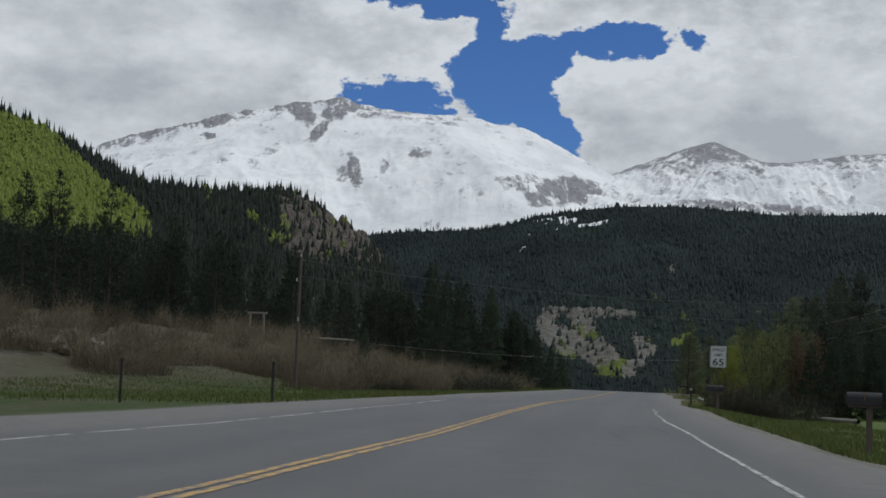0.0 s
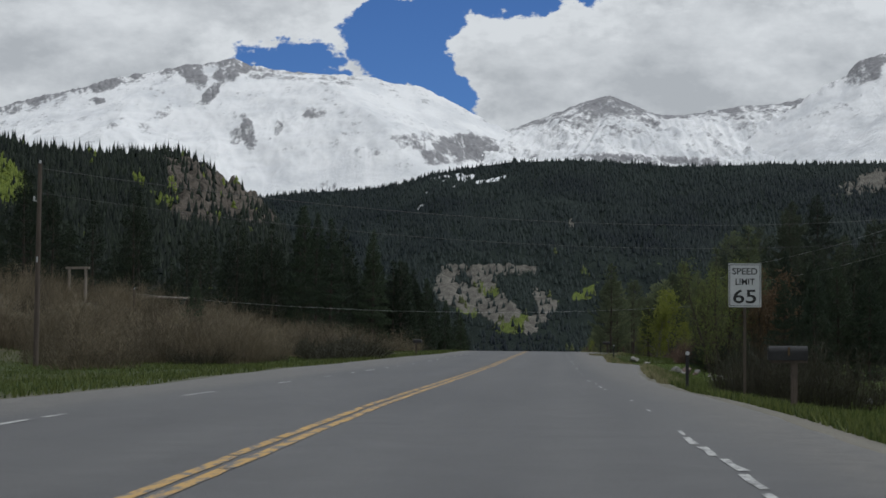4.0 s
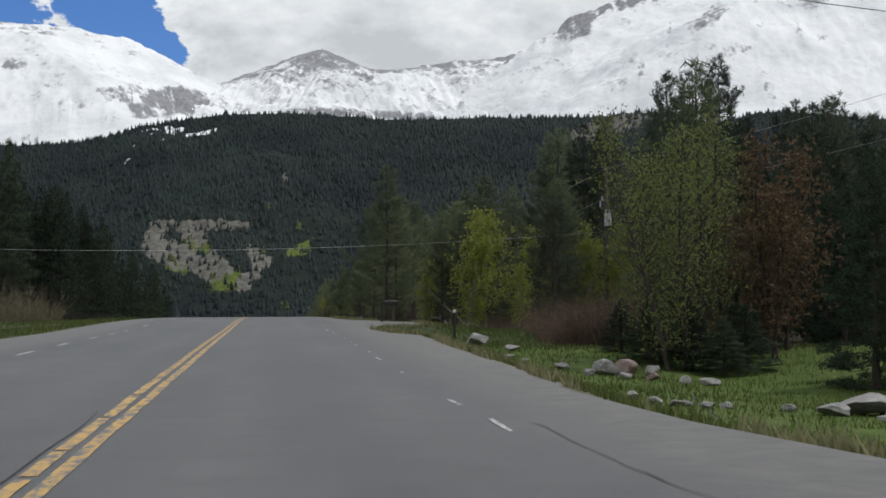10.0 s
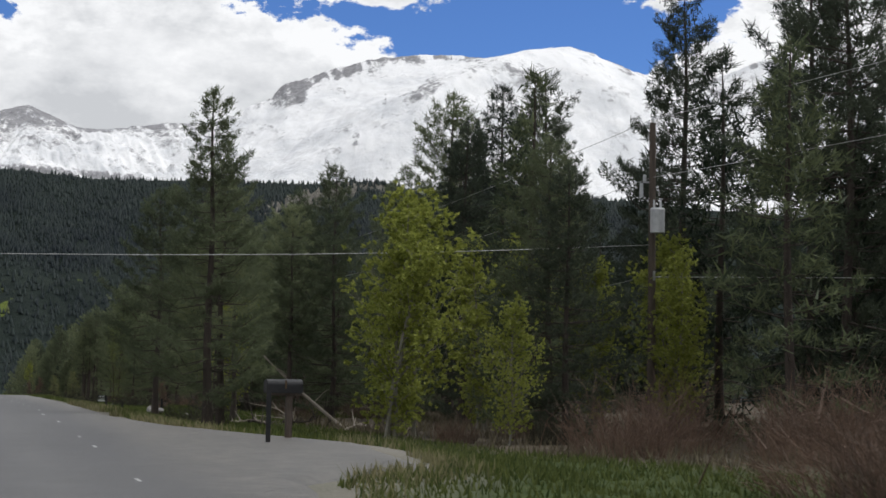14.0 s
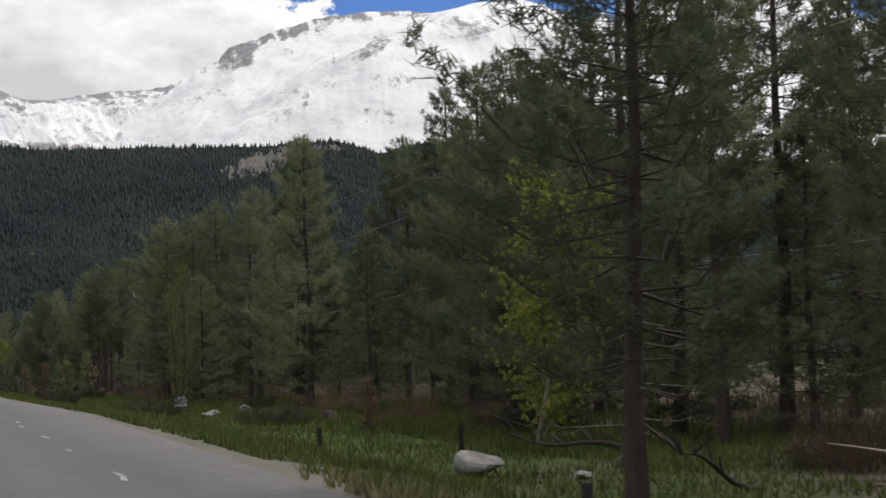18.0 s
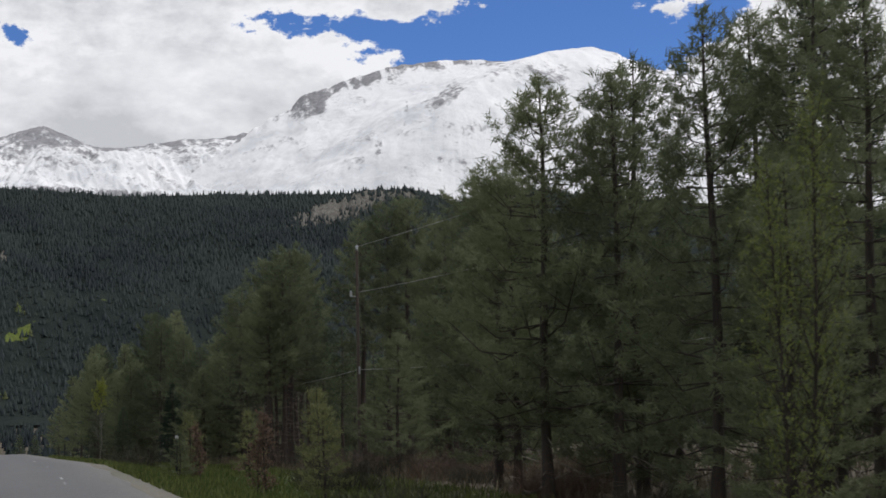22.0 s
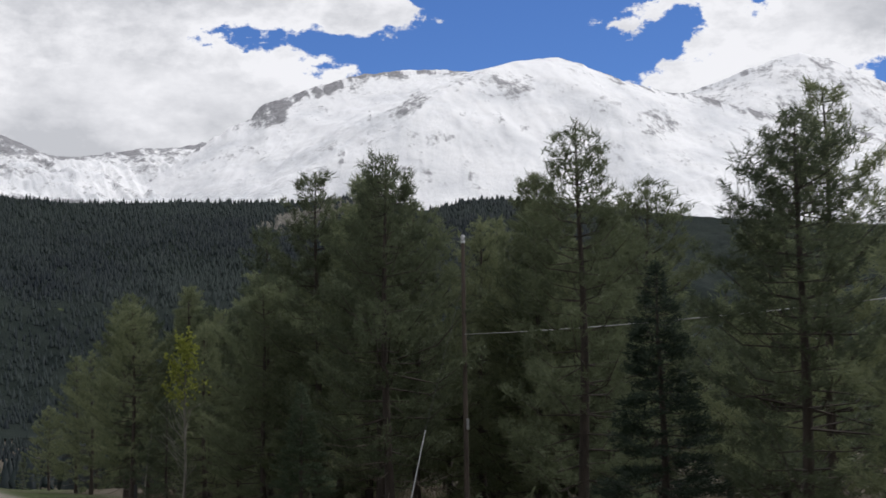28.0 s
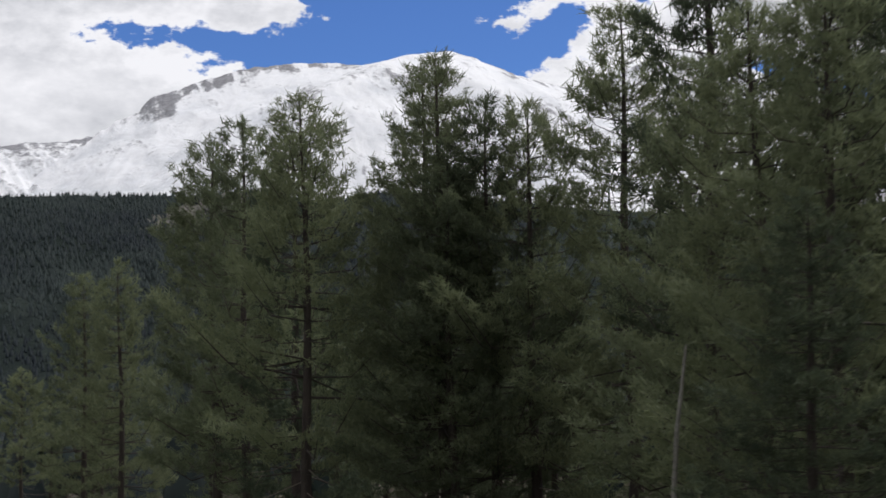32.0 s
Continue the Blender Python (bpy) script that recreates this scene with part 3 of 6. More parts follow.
def road_strip(y0, y1, off, width, lift=0.005, step=0.5, wobble=0.0, seed=0):
    """A thin painted strip that follows the road at a distance off from its middle."""
    n = max(2, int((y1 - y0) / step) + 1)
    y = np.linspace(y0, y1, n)
    o = off(y) if callable(off) else np.full(n, off)
    w = 1 + wobble * fbm(y * 2.3, y * 0 + seed, seed, 3)
    c = road_x(y) + o + (0.12 * wobble * fbm(y / 1.1, y * 0 + 9, seed + 1, 3))
    z = road_z(y) + 0.015 + lift + 0.004 * fbm(o / 2.5, y / 6, 6, 3)
    a = np.stack([c - width / 2 * w, y, z], -1)
    b = np.stack([c + width / 2 * w, y, z], -1)
    v = np.stack([a, b], 1).reshape(-1, 3)
    i = np.arange(n - 1)
    return v, np.stack([2 * i, 2 * i + 1, 2 * i + 3, 2 * i + 2], -1)


LINES = thing("road_markings", pose(0, 0, 0), "faded yellow and white painted lines on asphalt", "road marking", kind="structure")
for off in (-0.078, 0.100):
    bits, y = [], -120.0
    while y < 420:
        # the left stripe is broken by wear, the right one nearly whole
        ln = (1.4 + 2.6 * random.random()) if off < 0 and -30 < y < 150 else 9
        bits.append(road_strip(y, y + ln, off, 0.108, wobble=0.14, seed=int(y) % 50))
        y += ln + (0.06 + 0.16 * random.random() if off < 0 and -30 < y < 150 else 0.05)
    part("yellow_line", mesh_from("yellow_line", *join(bits), M_YELLOW), LINES)
bits = [road_strip(-120, -19.5, right_line, 0.078, wobble=0.10, seed=3)]
y = -18.5
while y < 330:
    ln = 0.35 + 1.3 * random.random() ** 2 if y > -8 else 1.2
    bits.append(road_strip(y, y + ln, lambda q: right_line(q) + 0.03 * math.sin(y), 0.05 if y > -8 else 0.078, wobble=0.45, seed=int(y * 3) % 70))
    y += ln + (1.0 + 5.5 * random.random() if y > -8 else 0.3)
part("edge_line", mesh_from("edge_line", *join(bits), M_WHITE), LINES)
bits = []
y = -118.0
while y < 330:
    near = y < -6
    ln = 1.6 + 4.5 * random.random() if near else 0.7 + 2.2 * random.random()
    bits.append(road_strip(y, y + ln, left_line, 0.10, wobble=0.2, seed=int(y * 3) % 70))
    y += ln + (0.35 + 0.5 * random.random() if near else 2.5 + 5 * random.random())
part("edge_line", mesh_from("edge_line", *join(bits), M_WHITE), LINES)


def crack(points, width):
    """A wandering crack through a few points (y, offset from the road's middle)."""
    p = np.array(points, float)
    n = int(abs(p[-1, 0] - p[0, 0]) + abs(p[-1, 1] - p[0, 1])) * 5 + 4
    s = np.linspace(0, len(p) - 1, n)
    y = np.interp(s, np.arange(len(p)), p[:, 0])
    o = np.interp(s, np.arange(len(p)), p[:, 1])
    o = o + 0.16 * fbm(s * 3.1 + p[0, 0], s * 0 + p[0, 1], 12, 4)
    y = y + 0.16 * fbm(s * 3.1 + p[0, 1], s * 0 + p[0, 0], 13, 4)
    w = width * (0.55 + 0.9 * np.abs(fbm(s * 4, s * 0 + 2, 14, 3)))
    t = np.stack([np.gradient(o), np.gradient(y)], -1)
    t /= np.linalg.norm(t, axis=1)[:, None] + 1e-9
    nx, ny = t[:, 1], -t[:, 0]
    z = road_z(y) + 0.024 + 0.004 * fbm(o / 2.5, y / 6, 6, 3)
    a = np.stack([road_x(y) + o + nx * w / 2, y + ny * w / 2, z], -1)
    b = np.stack([road_x(y) + o - nx * w / 2, y - ny * w / 2, z], -1)
    v = np.stack([a, b], 1).reshape(-1, 3)
    i = np.arange(n - 1)
    return v, np.stack([2 * i, 2 * i + 1, 2 * i + 3, 2 * i + 2], -1)


CRACKS = thing("road_cracks", pose(0, 0, 0), "dark cracks wandering over the old asphalt", "crack", kind="structure")
runs = [[(-34, 3.1), (-31, 2.8), (-29, 3.2)], [(-30, 3.9), (-26, 3.6)], [(-43, -0.4), (-42.6, 0.5)], [(-26, -0.6), (-25.7, 0.3)], [(-14, -0.5), (-13.8, 0.4)],
        [(35, 3.35), (43, 3.4), (47, 3.5), (52, 3.7), (58, 3.6)], [(2, -6.0), (1.6, -2), (2.2, 2), (1.5, 5)],
        [(18, -0.20), (30, -0.17), (42, -0.19), (60, -0.16)], [(36, -0.6), (36.4, 0.35)], [(30, -0.5), (30.2, 0.3)], [(12, -0.4), (12.2, 0.4)],
        [(22, -0.45), (22.3, 0.3)], [(48, -0.5), (48.2, 0.4)], [(58, 5.2), (62, 6.0), (66, 5.6)], [(107, 4.5), (110, 6.2), (112, 6.8)],
        [(126, 4.2), (127, 4.6), (128, 4.3)], [(-6, -6), (-5, -1), (-5.5, 3.5)]]
for r in runs:
    part("crack", mesh_from("crack", *crack(r, 0.014), M_CRACK), CRACKS)

# ---- far land: slopes drawn in polar steps about one point of the road ----
CX, CY, CZ = 2.0, 100.0, 1.0


def land(name, az0, az1, da, r0, rc, rb, crest, base_z, mat, rough, label, curve=1.4, rows=(12, 120, 0.4), extra=None, seed=0, steps=1.0, folds=(), crag=0.05):
    """A slope that rises from range r0 to a crest at rc and falls off behind it to rb; rows: steps below and above a share of the slope."""
    a = np.arange(az0, az1, da)
    s = np.concatenate([np.linspace(0, rows[2], rows[0], endpoint=False), np.linspace(rows[2], 1, rows[1]), 1 + np.linspace(0, 1, 9)[1:]])
    A, S = np.meshgrid(a, s)
    R = np.where(S <= 1, r0 + (rc - r0) * S, rc + (rb - rc) * (S - 1))
    top = np.interp(A, [c[0] for c in crest], [c[1] for c in crest])
    if mat is M_SNOW:
        # below the crest the slope forgets the notches of the skyline
        w = np.exp(-0.5 * (np.arange(-3, 3 + da, da) / 1.1) ** 2)
        soft = np.convolve(np.pad(top[0], len(w) // 2, mode="edge"), w / w.sum(), mode="same")[len(w) // 2:][:len(a)]
        top = soft[None] + (top - soft[None]) * np.clip((S - 0.55) / 0.45, 0, 1) ** 2
    X, Y = CX + R * np.sin(np.radians(A)), CY + R * np.cos(np.radians(A))
    up = np.where(S <= 1, np.clip(S, 0, 1) ** curve, 1 - 0.75 * (S - 1))
    k = 4 * np.clip(S, 0, 1) * np.clip(1 - S, 0.0, 1)
    Z = base_z + (top - base_z) * up
    ridg = 1 - np.abs(fbm(X / rough[1], Y / rough[1] * 0.6, seed, 6, 0.55))
    spur = 1 - np.abs(fbm(A * 0.45 + 1.6 * S + 0.6 * fbm(A * 0.3, S * 2, seed + 8, 3), S * 3.2, seed + 9, 4, 0.5))
    fine = fbm((0.8 * X + 0.6 * Y) / 90, (0.8 * Y - 0.6 * X) / 60, seed + 11, 4, 0.5)
    Z = Z + rough[0] * k * (0.7 * (ridg - 0.75) + 0.35 * rough[2] * (spur - 0.75)) + rough[0] * 0.10 * steps * fine * np.clip(k + 0.15 * (S > 0.9), 0, 1)
    Z = Z + rough[0] * crag * steps * fbm(A * 4.0, S * 2, seed + 5, 4) * np.clip((S - 0.93) / 0.06, 0, 1)
    for a1, s1, slant, high, reach in folds:
        # a long spur that leans down from the crest
        Z = Z + high * k * np.clip(1 - np.abs(A - (a1 - slant * (1 - S))) / reach, 0, 1)
    E = np.degrees(np.arctan2(Z - CZ, R))
    at, dz = extra(A, S, X, Y, Z, E) if extra else ((), 0.0)
    Z = Z + dz
    me = mesh_from(name, np.stack([X, Y, Z], -1).reshape(-1, 3), grid_faces(*A.shape), mat, True, at)
    tagged(new(name, me), label, "mountain", kind="structure")
    return A, S, X, Y, Z, at


def outcrops(A, E, spots):
    """Bare rock: azimuth, elevation, half widths, lean, weight; edges broken by noise."""
    wa = A + 0.16 * fbm(A * 3.1, E * 3.1, 71, 4, 0.6)
    we = E + 0.12 * fbm(A * 3.1, E * 3.1, 72, 4, 0.6)
    out = np.zeros_like(A)
    for a, e, ha, he, lean, w in spots:
        out = np.maximum(out, w * np.clip(1.5 - ((wa - a) / ha) ** 2 - ((we - e - lean * (wa - a)) / he) ** 2, 0, 1))
    return out


def capsules(A, E, runs, wild=0.10):
    """Strips on a slope: from azimuth, elevation to azimuth, elevation, half width."""
    wa = A + wild * fbm(A * 5, E * 5, 73, 4, 0.6)
    we = E + wild * fbm(A * 5, E * 5, 74, 4, 0.6)
    out = np.zeros_like(A)
    for a0, e0, a1, e1, hw in runs:
        u, v = a1 - a0, e1 - e0
        q = np.clip(((wa - a0) * u + (we - e0) * v) / (u * u + v * v + 1e-9), 0, 1)
        d = np.hypot(wa - a0 - q * u, we - e0 - q * v)
        out = np.maximum(out, np.clip(1.45 - d / hw, 0, 1))
    return out


def down(A, S, fa, fs, seed):
    """Ribs and runnels that follow the fall of a slope, about 0 to 1."""
    return 1 - 2 * np.abs(fbm(A * fa + 0.4 * fbm(A * 1.5, S * 9, seed + 1, 3), S * fs, seed, 4, 0.6))


def snow_rock(A, S, X, Y, Z, E):
    high = np.clip((S - 0.90) / 0.10, 0, 1)
    rib = np.clip(down(A + 1.2 * S, S, 5.0, 7.0, 81), 0, 1)
    bare = outcrops(A, E, ((-18.11, 8.11, 0.52, 0.19, 0.20, 0.80), (-16.27, 8.59, 0.48, 0.22, 0.25, 1.00), (-15.25, 8.60, 0.48, 0.22, 0.25, 1.00), (-15.50, 8.07, 0.26, 0.11, 0.00, 0.80), (-14.34, 9.01, 0.30, 0.13, 0.00, 0.70), (-12.40, 9.06, 0.48, 0.37, -0.50, 0.80), (-11.75, 8.49, 0.37, 0.26, 0.90, 0.95), (-11.24, 9.12, 0.37, 0.26, 0.00, 0.80), (-10.58, 9.36, 0.48, 0.15, 0.00, 0.70), (-9.84, 9.18, 0.56, 0.19, 0.00, 0.55), (-8.74, 9.10, 0.74, 0.19, 0.00, 0.50), (-7.45, 8.96, 0.74, 0.19, 0.00, 0.50), (-10.52, 7.16, 0.28, 0.59, -0.80, 1.10), (-10.91, 7.06, 0.26, 0.26, 0.00, 0.70), (-8.26, 7.89, 0.48, 0.22, 0.00, 0.70), (-9.49, 7.38, 0.11, 0.41, 0.00, 0.60), (-7.08, 7.29, 0.74, 0.07, 0.00, 0.55), (-6.31, 6.61, 0.63, 0.26, 0.00, 0.60), (-3.04, 6.85, 0.93, 0.48, 0.00, 0.90), (-3.78, 6.51, 0.74, 0.30, 0.00, 0.80), (-8.00, 5.56, 0.44, 0.11, 0.00, 0.80), (-14.99, 7.29, 0.26, 0.15, 0.00, 0.50), (-13.43, 7.68, 0.22, 0.15, 0.00, 0.50), (-5.06, 7.15, 0.93, 0.11, 0.00, 0.45), (-17.38, 8.23, 0.37, 0.15, 0.20, 0.70)))
    cliff = np.clip((A + 5.6) / 1.2, 0, 1) * np.clip((-1.0 - A) / 0.8, 0, 1) * np.clip(1 - np.abs(E - 6.75 + 0.10 * (A + 3)) / 0.5, 0, 1) * rib
    west = np.clip((-9.5 - A) / 1.5, 0, 1)
    rock = bare * (0.70 + 0.35 * rib) + 0.6 * high * (0.4 + 0.6 * west) * (0.4 + rib) + 1.2 * cliff + 0.22 * fbm(A * 2, E * 3, 95, 4) + 0.18 * west * np.clip((S - 0.7) / 0.2, 0, 1) * (0.5 + rib)
    return (("rock", np.clip(rock, 0, 1.2)),), -6.0 * bare * (0.5 - rib)


def snow_rock_b(A, S, X, Y, Z, E):
    rib = np.clip(down(A + 2.6 * S * np.sign(A - 2.2), S, 2.6, 3.0, 83), 0, 1)
    rib2 = np.clip(down(A + 2.0 * S, S, 7.0, 11.0, 84), 0, 1)
    high = np.clip((S - 0.55) / 0.45, 0, 1)
    band = np.clip(1.3 - np.abs(E - 6.55 + 0.05 * A) / 0.14, 0, 1) * np.clip((A - 0.5) / 1.0, 0, 1) * np.clip((6.0 - A) / 1.0, 0, 1)
    peak = np.exp(-((A - 1.8) / 1.3) ** 2) * np.clip((E - 6.9) / 0.6, 0, 1)
    return (("rock", np.clip(0.22 + 0.45 * high * rib + 0.35 * rib2 * high + 0.30 * peak + 0.30 * high ** 6 + 0.9 * band * (0.5 + rib2), 0, 1.1)),), 9.0 * (rib - 0.4) * np.clip(1 - S, 0, 0.3) / 0.3


def snow_rock_c(A, S, X, Y, Z, E):
    high = np.clip((S - 0.93) / 0.07, 0, 1)
    rib = np.clip(down(A + 1.5 * S, S, 4.0, 7.0, 85), 0, 1)
    bare = outcrops(A, E, ((10.32, 9.23, 0.63, 0.44, 0.40, 1.00), (11.06, 9.72, 0.52, 0.15, 0.40, 0.80), (12.08, 9.99, 0.67, 0.15, 0.30, 0.80), (14.81, 9.43, 0.63, 0.30, 0.50, 0.80), (13.47, 8.97, 0.09, 0.37, 1.60, 0.75), (16.44, 10.25, 0.74, 0.33, 0.00, 0.45), (17.83, 10.05, 0.93, 0.48, 0.00, 0.55), (15.70, 8.41, 0.48, 0.22, 0.00, 0.60), (14.96, 7.36, 0.52, 0.22, 0.00, 0.60), (12.55, 7.87, 0.11, 0.30, 1.00, 0.55), (22.75, 8.80, 0.74, 0.48, 0.00, 0.60), (8.09, 7.40, 0.48, 0.15, 0.00, 0.45), (9.58, 8.13, 0.48, 0.15, 0.00, 0.45), (11.80, 7.42, 0.37, 0.11, 0.00, 0.40), (13.66, 10.50, 2.22, 0.09, 0.00, 0.50), (7.54, 7.95, 1.11, 0.13, 0.62, 0.80), (6.80, 7.44, 0.74, 0.09, 0.62, 0.70), (21.08, 9.39, 0.48, 0.30, 0.00, 0.45), (17.00, 7.20, 0.56, 0.19, 0.00, 0.45)))
    rock = bare * (0.65 + 0.35 * rib) + 0.55 * high * (0.4 + rib) * np.clip((A - 8.5) / 1.5, 0, 1) + 0.26 * fbm(A * 2, E * 3, 96, 4) + 0.30 * np.clip((S - 0.78) / 0.2, 0, 1) * rib * np.clip((A - 9) / 2, 0, 1)
    return (("rock", np.clip(rock, 0, 1.1)),), -5.0 * bare * (0.5 - rib)


def snow_rock_d(A, S, X, Y, Z, E):
    rib = np.clip(down(A, S, 3.0, 4.0, 87), 0, 1)
    return (("rock", 0.10 + 0.32 * rib + 0.25 * np.clip((S - 0.9) / 0.1, 0, 1) * rib),), 0.0


CREST_A = [(-30, 480), (-24, 540), (-19.2, 601), (-18.4, 628), (-17.4, 652), (-16.5, 672), (-15.2, 707), (-13.9, 727), (-12.6, 750), (-11.6, 763), (-11.2, 771), (-10.95, 774), (-10.3, 754),
           (-9.1, 745), (-8.0, 737), (-6.45, 735), (-5.3, 715), (-4.5, 707), (-3.35, 660), (-2.4, 617), (-1.45, 583), (1, 505), (4, 450)]
CREST_B = [(-4, 585), (-2, 608), (-1.35, 624), (-0.5, 650), (0.46, 678), (1.22, 704), (1.85, 716), (2.56, 690), (3.5, 660), (4.46, 657), (5.2, 670), (6.16, 678), (7.65, 688), (8.2, 700), (11, 706), (14, 650)]
CREST_C = [(2.5, 330), (4.5, 425), (6, 510), (7.25, 580), (8.4, 642), (9.15, 679), (9.6, 692), (9.88, 712), (10.2, 735), (10.6, 743), (11.1, 756), (11.8, 776), (12.7, 797), (13.4, 807), (14.9, 816),
           (16, 816), (16.8, 813), (17.9, 824), (18.8, 826), (19.3, 835), (19.7, 839), (20.3, 830), (21, 803), (22.1, 770), (23.2, 748), (24.4, 730), (26.5, 680), (31, 600)]
CREST_D = [(20, 700), (22.5, 800), (24.3, 842), (24.9, 857), (25.8, 886), (26.7, 914), (27.5, 927), (28.5, 904), (29.3, 866), (30.2, 830), (32, 770), (36, 690), (40, 640)]
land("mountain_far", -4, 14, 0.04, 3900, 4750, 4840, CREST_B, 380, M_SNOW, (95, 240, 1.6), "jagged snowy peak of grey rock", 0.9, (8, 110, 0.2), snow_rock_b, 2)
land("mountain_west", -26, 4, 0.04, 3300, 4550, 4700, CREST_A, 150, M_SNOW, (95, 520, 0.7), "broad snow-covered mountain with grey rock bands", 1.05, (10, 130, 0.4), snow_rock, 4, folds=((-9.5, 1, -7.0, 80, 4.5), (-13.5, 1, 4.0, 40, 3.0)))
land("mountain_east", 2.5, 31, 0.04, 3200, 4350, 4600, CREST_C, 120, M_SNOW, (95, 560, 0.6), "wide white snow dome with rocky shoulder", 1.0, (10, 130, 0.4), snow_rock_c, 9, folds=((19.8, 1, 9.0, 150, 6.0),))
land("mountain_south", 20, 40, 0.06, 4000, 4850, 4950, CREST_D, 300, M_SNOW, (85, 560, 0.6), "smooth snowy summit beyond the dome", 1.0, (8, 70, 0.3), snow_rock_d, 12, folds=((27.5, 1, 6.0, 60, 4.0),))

CREST_R = [(-30, 121), (-20, 191), (-14, 229), (-10.1, 245), (-8.9, 254), (-7.3, 260), (-6.1, 264), (-5.36, 271), (-4.2, 289), (-2.8, 301), (-1.45, 310), (0.5, 313), (1.85, 311), (2.4, 309), (3.7, 304),
           (5.4, 302), (7.2, 306), (9, 304), (11.1, 305), (12.4, 308), (13.4, 310), (14.15, 302), (14.85, 290), (15.27, 292), (15.6, 295), (16.3, 305), (17.55, 306), (18.85, 297), (24, 271), (32, 241), (44, 201)]


def ridge_attrs(A, S, X, Y, Z, E):
    n = fbm(X / 60, Y / 60, 41, 4)
    rib = down(A, S, 4.0, 3.0, 88)
    fan = capsules(A, E, ((-3.78, 2.19, -1.85, 1.15, 0.37), (-3.96, 1.91, -2.86, 1.45, 0.28), (-2.64, 2.53, -2.31, 2.27, 0.31), (-0.10, 1.50, -0.93, 0.68, 0.24), (-0.56, 1.96, -0.38, 1.49, 0.19), (-1.85, 1.75, -1.29, 1.20, 0.17)))
    # screes run down between strips of trees
    fan = fan * np.clip(0.30 + 1.15 * down(A + 0.55 * E, S, 3.2, 1.2, 98), 0, 1)
    band = capsules(A, E, ((-3.78, 2.70, -0.74, 2.67, 0.17), (0.64, 4.39, 0.60, 4.20, 0.10)))
    cliff = np.exp(-((A - 11.2) / 1.5) ** 2) * np.clip(1.25 - np.abs(E - (5.66 + (A - 10.8) * 0.27)) / 0.44, 0, 1) * (0.75 + 0.7 * rib)
    cliff = np.maximum(cliff, 0.8 * np.exp(-((A - 13.2) / 0.7) ** 2 - ((E - 6.2) / 0.18) ** 2))
    rock = np.clip(np.maximum(np.maximum(fan * (0.85 + 0.4 * rib), band * (0.8 + 0.5 * n)), cliff), 0, 1)
    snow = capsules(A, E, ((-2.86, 5.91, -3.87, 5.69, 0.09), (-3.04, 5.76, -3.78, 5.46, 0.06), (-4.47, 5.17, -4.92, 5.03, 0.07), (-3.22, 5.98, -4.29, 5.79, 0.06), (-1.72, 5.91, -2.67, 5.71, 0.06), (-4.00, 5.48, -4.47, 5.36, 0.06), (-4.60, 4.87, -4.73, 4.79, 0.06)), 0.06) * np.clip(0.8 + 1.2 * n, 0, 1)
    mead = capsules(A, E, ((-2.58, 2.08, -2.12, 1.97, 0.31), (-1.85, 0.81, -1.06, 0.86, 0.33), (-3.22, 1.39, -2.86, 1.25, 0.26), (1.19, 2.78, 1.46, 2.56, 0.37), (1.28, 1.99, 0.82, 1.79, 0.17), (-0.28, 3.19, 0.27, 3.48, 0.07))) * np.clip(0.62 + 0.9 * n, 0, 1)
    mead = np.maximum(mead, 0.5 * np.clip(fbm(X / 35, Y / 35, 48, 3) * 2.2 - 0.75, 0, 1) * np.clip((4.0 - E) / 1.0, 0, 1))
    return (("rock", rock), ("snow", snow), ("meadow", mead)), 7.0 * band * rib + 9.0 * np.clip(cliff, 0, 1) * rib + 1.5 * fan * rib


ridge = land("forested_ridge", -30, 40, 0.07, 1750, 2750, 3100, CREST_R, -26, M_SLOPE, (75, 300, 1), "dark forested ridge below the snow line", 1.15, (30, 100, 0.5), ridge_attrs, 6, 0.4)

CREST_L = [(-60, 250), (-40, 262), (-28, 250), (-24, 232), (-22.8, 222), (-21.6, 208), (-20, 187), (-18.4, 173), (-16.5, 172), (-15.3, 172), (-13.9, 175), (-12.9, 169), (-12.4, 163), (-12, 154), (-11.2, 144), (-10.5, 131), (-9.75, 108),
           (-9.2, 82), (-8.4, 54), (-6.5, 8), (-4, -27)]


